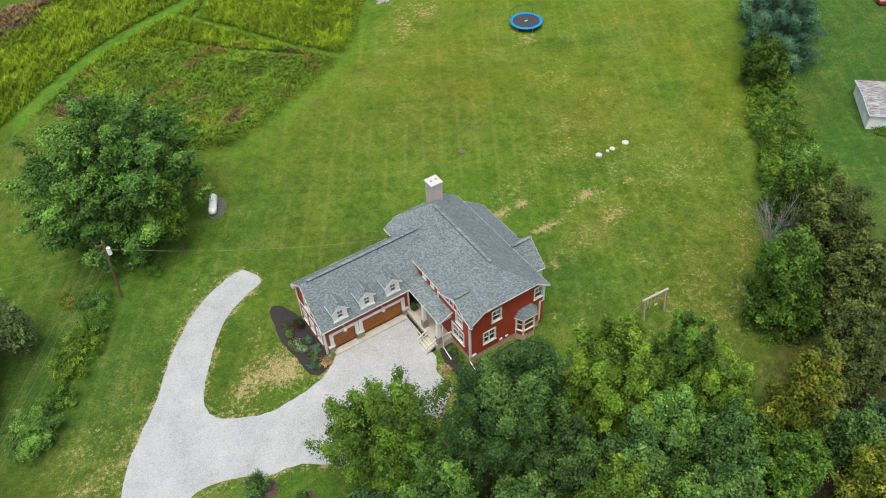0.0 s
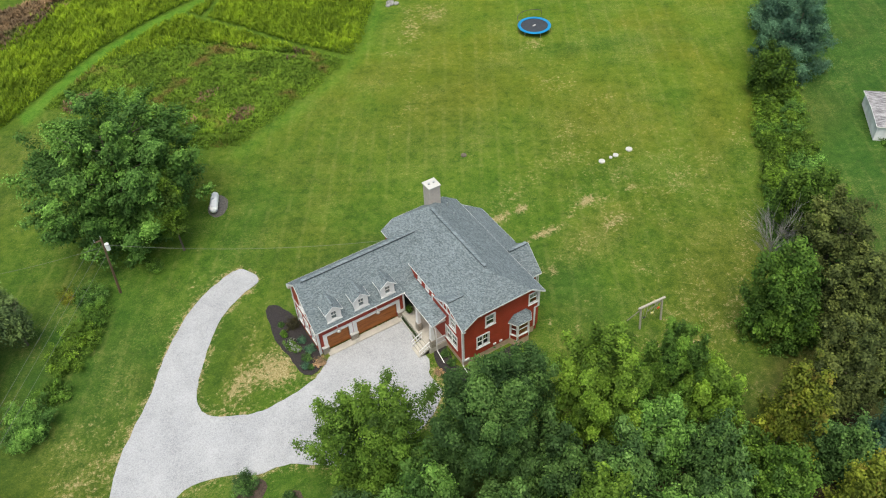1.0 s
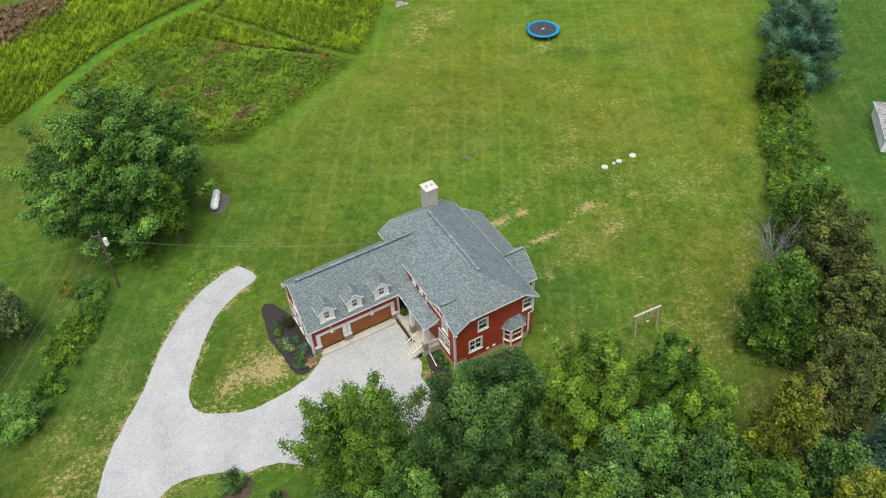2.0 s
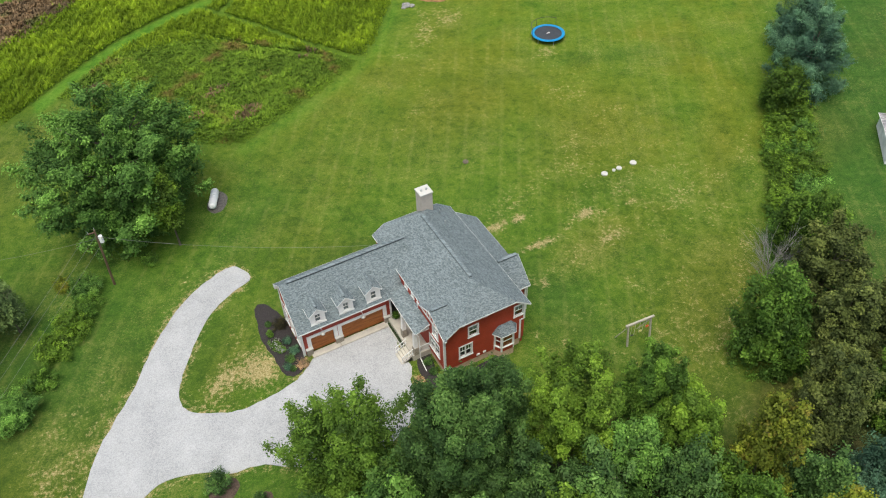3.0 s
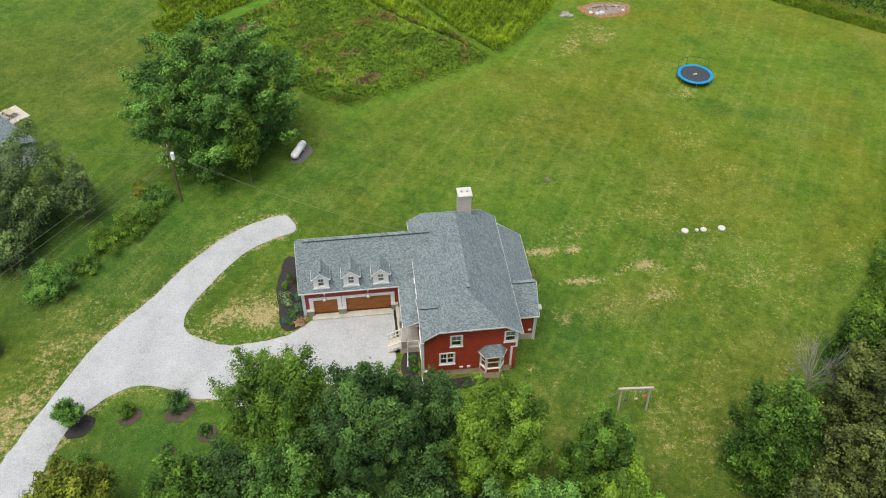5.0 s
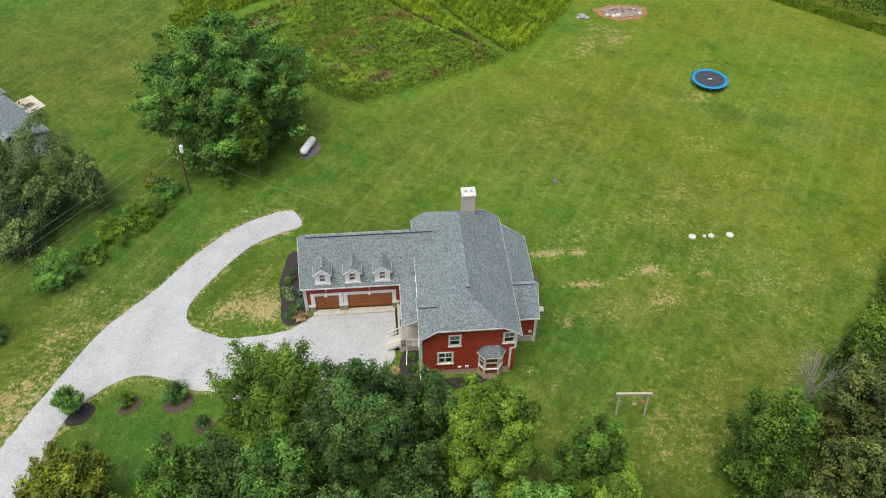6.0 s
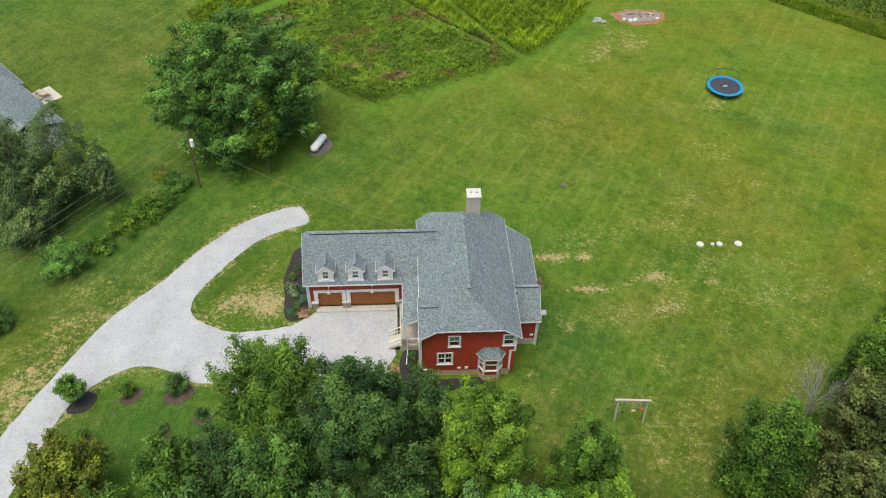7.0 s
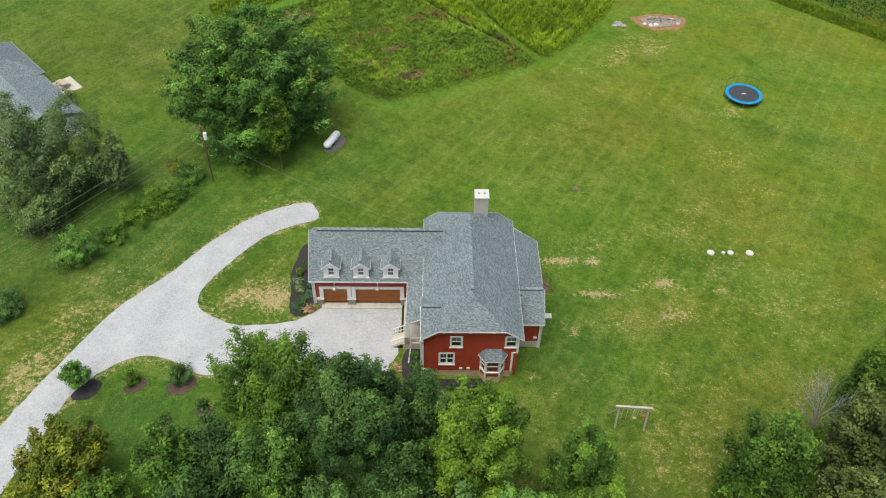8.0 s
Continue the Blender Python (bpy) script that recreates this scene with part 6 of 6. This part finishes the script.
def boulder(x, y, r, seed, label="rounded grey field rock", m=None):
    bm = bmesh.new()
    bmesh.ops.create_icosphere(bm, subdivisions=2, radius=r)
    rn = random.Random(seed)
    off = Vector((rn.uniform(0, 50), rn.uniform(0, 50), 0))
    for v in bm.verts:
        v.co *= 1 + 0.35 * noise.noise(v.co / r * 1.3 + off)
        v.co.z *= 0.65
    ob = part("rock", bm, m or ROCK)
    ob.location = on_ground(x, y, r * 0.2)
    return tagged(ob, label, "rock", "rocks by the fire pit")


for i, (x, y, r) in enumerate(((64.4, 113.8, 0.75), (65.2, 113.2, 0.5), (63.7, 113.4, 0.4), (68.8, 114.0, 0.35), (69.8, 113.6, 0.4), (70.6, 113.7, 0.45), (73.6, 115.4, 0.35), (74.4, 114.2, 0.3))):
    boulder(x, y, r, i, m=ROCK if i < 3 else CAP, label="rounded grey field rock" if i < 3 else "pale broken stone in the ashes")
for i in range(5):
    lg = thing("charred_log", on_ground(70.2 + i * 0.8, 115.4 - 0.2 * (i % 2), 0.15), "charred grey log in the ashes", "log", "logs in the fire pit")
    part("wood", tubes(((-0.8, 0, 0), (0.8, 0.2, 0.08), 0.13, 0.1)), DEADWOOD if i % 2 else POLEWOOD, lg)
    lg.rotation_euler.z = i * 0.7

# utility pole
up = thing("utility_pole", on_ground(6.3, 72.4), "leaning brown wooden utility pole with a grey transformer", "utility pole")
top = Vector((0.55, -1.7, 9.6))
part("pole", tubes(((0, 0, -0.5), top, 0.15, 0.1), sides=12), POLEWOOD, up)
part("transformer", tubes((top * 0.84 + Vector((0.34, -0.12, -0.42)), top * 0.84 + Vector((0.34, -0.12, 0.42)), 0.23, 0.23), sides=18), TANK, up, "pale grey transformer can")
part("arm", bars((top * 0.97 + Vector((-0.75, 0, 0)), top * 0.97 + Vector((0.1, 0, 0)), 0.1, 0.1)), POLEWOOD, up)
part("insulator", tubes((top * 0.97 + Vector((-0.7, 0, 0)), top * 0.97 + Vector((-0.7, 0, 0.3)), 0.06, 0.04), (top, top + Vector((0, 0, 0.3)), 0.05, 0.04)), METAL, up)
tp = up.location + top
far = Vector((-36, 16, 0))
for i, (dz, r) in enumerate(((0.25, 0.015), (-0.7, 0.015), (-2.2, 0.015))):
    w = wire("power_line", tp + Vector((-0.65 if i == 0 else 0, 0, dz if i else 0.0)), far + Vector((0, i * 0.4, 10.0 + dz)), 0.7, r)
    tagged(w, "thin overhead power line to the pole", "cable", "power lines")
tagged(wire("service_line", tp + Vector((0, 0, -1.0)), (32.6, 57.2, 5.7), 0.9, 0.015), "thin twisted service cable to the house", "cable")
tagged(wire("service_line", tp + Vector((0, 0, -1.2)), (-14.5, 82.6, 3.2), 0.8, 0.015), "thin twisted service cable to the neighbouring house", "cable")

# ---- neighbours ----
nb = thing("neighbour_house", (-17.1, 87.0, -0.7), "low pale-sided neighbouring house with blue-grey shingle roofs", "house")
nb.rotation_euler.z = radians(-46.5)
# long side runs along local x; the lawn lies on local +y
part("wall", boxes((-6.6, 6.2, -9.0, 0.0, -0.3, 3.2)), WHITE_SIDING, nb)
bm = bmesh.new()
slab(bm, [(-6.6, 0.5, 3.3), (6.7, 0.5, 3.3), (6.7, -4.5, 5.2), (-6.6, -4.5, 5.2)], 0.18)
slab(bm, [(-6.6, -9.5, 3.3), (6.7, -9.5, 3.3), (6.7, -4.5, 5.2), (-6.6, -4.5, 5.2)], 0.18)
part("roof", bm, SHINGLE, nb)
part("wall", boxes((-17, -6.6, -8, 0.4, -0.3, 3.4)), WHITE_SIDING, nb)
bm = bmesh.new()
slab(bm, [(-16.8, 0.9, 3.5), (-5.6, 0.9, 3.5), (-9.5, -3.2, 6.2), (-14, -3.2, 6.2)], 0.18)
slab(bm, [(-16.8, -8.6, 3.5), (-5.6, -8.6, 3.5), (-9.5, -3.2, 6.2), (-14, -3.2, 6.2)], 0.18)
slab(bm, [(-5.6, 0.9, 3.5), (-5.6, -8.6, 3.5), (-9.5, -3.2, 6.2)], 0.18)
slab(bm, [(-16.8, 0.9, 3.5), (-16.8, -8.6, 3.5), (-14, -3.2, 6.2)], 0.18)
part("roof", bm, SHINGLE, nb)
part("gutter", bars(((-6.5, 0.53, 3.28), (6.75, 0.53, 3.28), 0.05, 0.1), ((-5.6, 0.93, 3.5), (-16.8, 0.93, 3.5), 0.05, 0.1)), METAL, nb)
part("vent_pipe", tubes(((-8.2, -0.8, 4.5), (-8.2, -0.8, 5.2), 0.08, 0.08)), METAL, nb)
pt = thing("patio", (-19.3, 93.5, ground_z(-19.3, 93.5)), "pale concrete patio slab behind the neighbouring house", "patio", kind="structure")
pt.rotation_euler.z = radians(-46.5)
part("slab", boxes((-2.0, 1.9, -1.9, 1.9, -0.2, 0.1), bevel=0.02), CONCRETE, pt)
pic = thing("picnic_table", (-19.4, 93.5, ground_z(-19.4, 93.5) + 0.1), "tan wooden picnic table on the patio", "table")
pic.rotation_euler.z = radians(-38)
part("tabletop", boxes((-0.9, 0.9, -0.4, 0.4, 0.7, 0.76), bevel=0.01), TAN, pic)
for s in (-0.75, 0.75):
    part("bench", boxes((-0.9, 0.9, s - 0.14, s + 0.14, 0.42, 0.47), bevel=0.01), TAN, pic)
    part("leg_frame", bars(((s, -0.75, 0.42), (s, 0.75, 0.42), 0.08, 0.1), ((s, -0.35, 0.7), (s, -0.7, 0.0), 0.08, 0.1), ((s, 0.35, 0.7), (s, 0.7, 0.0), 0.08, 0.1)), TAN, pic)
ac = thing("storage_box", (-21.8, 93.7, ground_z(-21.8, 93.7)), "low pale storage box beside the patio", "box")
ac.rotation_euler.z = radians(-46.5)
part("body", boxes((-0.9, 0.9, -0.5, 0.5, 0, 0.6), bevel=0.03), CAP, ac)
part("lid", boxes((-0.95, 0.95, -0.55, 0.55, 0.6, 0.68), bevel=0.02), CAP, ac)

sh = thing("garden_shed", (98.4, 43.9, ground_z(98.6, 43.9)), "white shed with a weathered grey shingle roof", "shed")
sh.rotation_euler.z = radians(-42.5)
# local x runs along the front wall, local y to the back
part("wall", wall_mesh((0, 0), (6.2, 0), 0.15, -0.2, [(0, 2.3), (6.2, 2.3)]), WHITE_SIDING, sh)
part("wall", wall_mesh((6.2, 8.4), (0, 8.4), 0.15, -0.2, [(0, 1.9), (6.2, 1.9)]), WHITE_SIDING, sh)
part("wall", wall_mesh((0, 8.25), (0, 0.15), 0.15, -0.2, [(0, 1.9), (4.1, 2.25), (8.1, 2.3)]), WHITE_SIDING, sh)
part("wall", wall_mesh((6.2, 0.15), (6.2, 8.25), 0.15, -0.2, [(0, 2.3), (4.0, 2.25), (8.1, 1.9)]), WHITE_SIDING, sh)
bm = bmesh.new()
slab(bm, [(-0.25, -0.3, 2.42), (6.45, -0.3, 2.42), (6.45, 4.2, 2.48), (-0.25, 4.2, 2.48)], 0.1)
slab(bm, [(-0.25, 8.65, 2.0), (6.45, 8.65, 2.0), (6.45, 4.2, 2.48), (-0.25, 4.2, 2.48)], 0.1)
part("roof", bm, SHINGLE_OLD, sh, "weathered grey shingle roof with missing tabs")
part("trim", bars(((-0.25, -0.33, 2.4), (6.45, -0.33, 2.4), 0.05, 0.12), ((-0.28, -0.3, 2.41), (-0.28, 4.2, 2.47), 0.05, 0.12), ((-0.28, 4.2, 2.47), (-0.28, 8.65, 1.99), 0.05, 0.12)), WHITE, sh)
tl = thing("utility_trailer", (129.3, 62.8, -0.8), "low grey trailer with a red rim on the neighbour's lawn", "trailer")
tl.rotation_euler.z = radians(-30)
part("bed", boxes((-1.6, 1.6, -0.8, 0.8, 0.45, 0.6), bevel=0.02), METAL, tl)
part("rim", boxes((-1.7, 1.7, -0.9, -0.8, 0.4, 0.85), (-1.7, 1.7, 0.8, 0.9, 0.4, 0.85), (-1.7, -1.6, -0.8, 0.8, 0.4, 0.85), (1.6, 1.7, -0.8, 0.8, 0.4, 0.85)), plain("red_enamel", (0.35, 0.03, 0.03), 0.4), tl, "red painted rim")
for s in (-0.95, 0.95):
    part("wheel", tubes(((0, s - 0.08, 0.28), (0, s + 0.08, 0.28), 0.28, 0.28), sides=16), DARK, tl)
shrub("low_shrub", 99.6, 42.0, 1.3, 0.9, L_FRESH, "low green shrub before the shed", 0.2, 2000, 270)
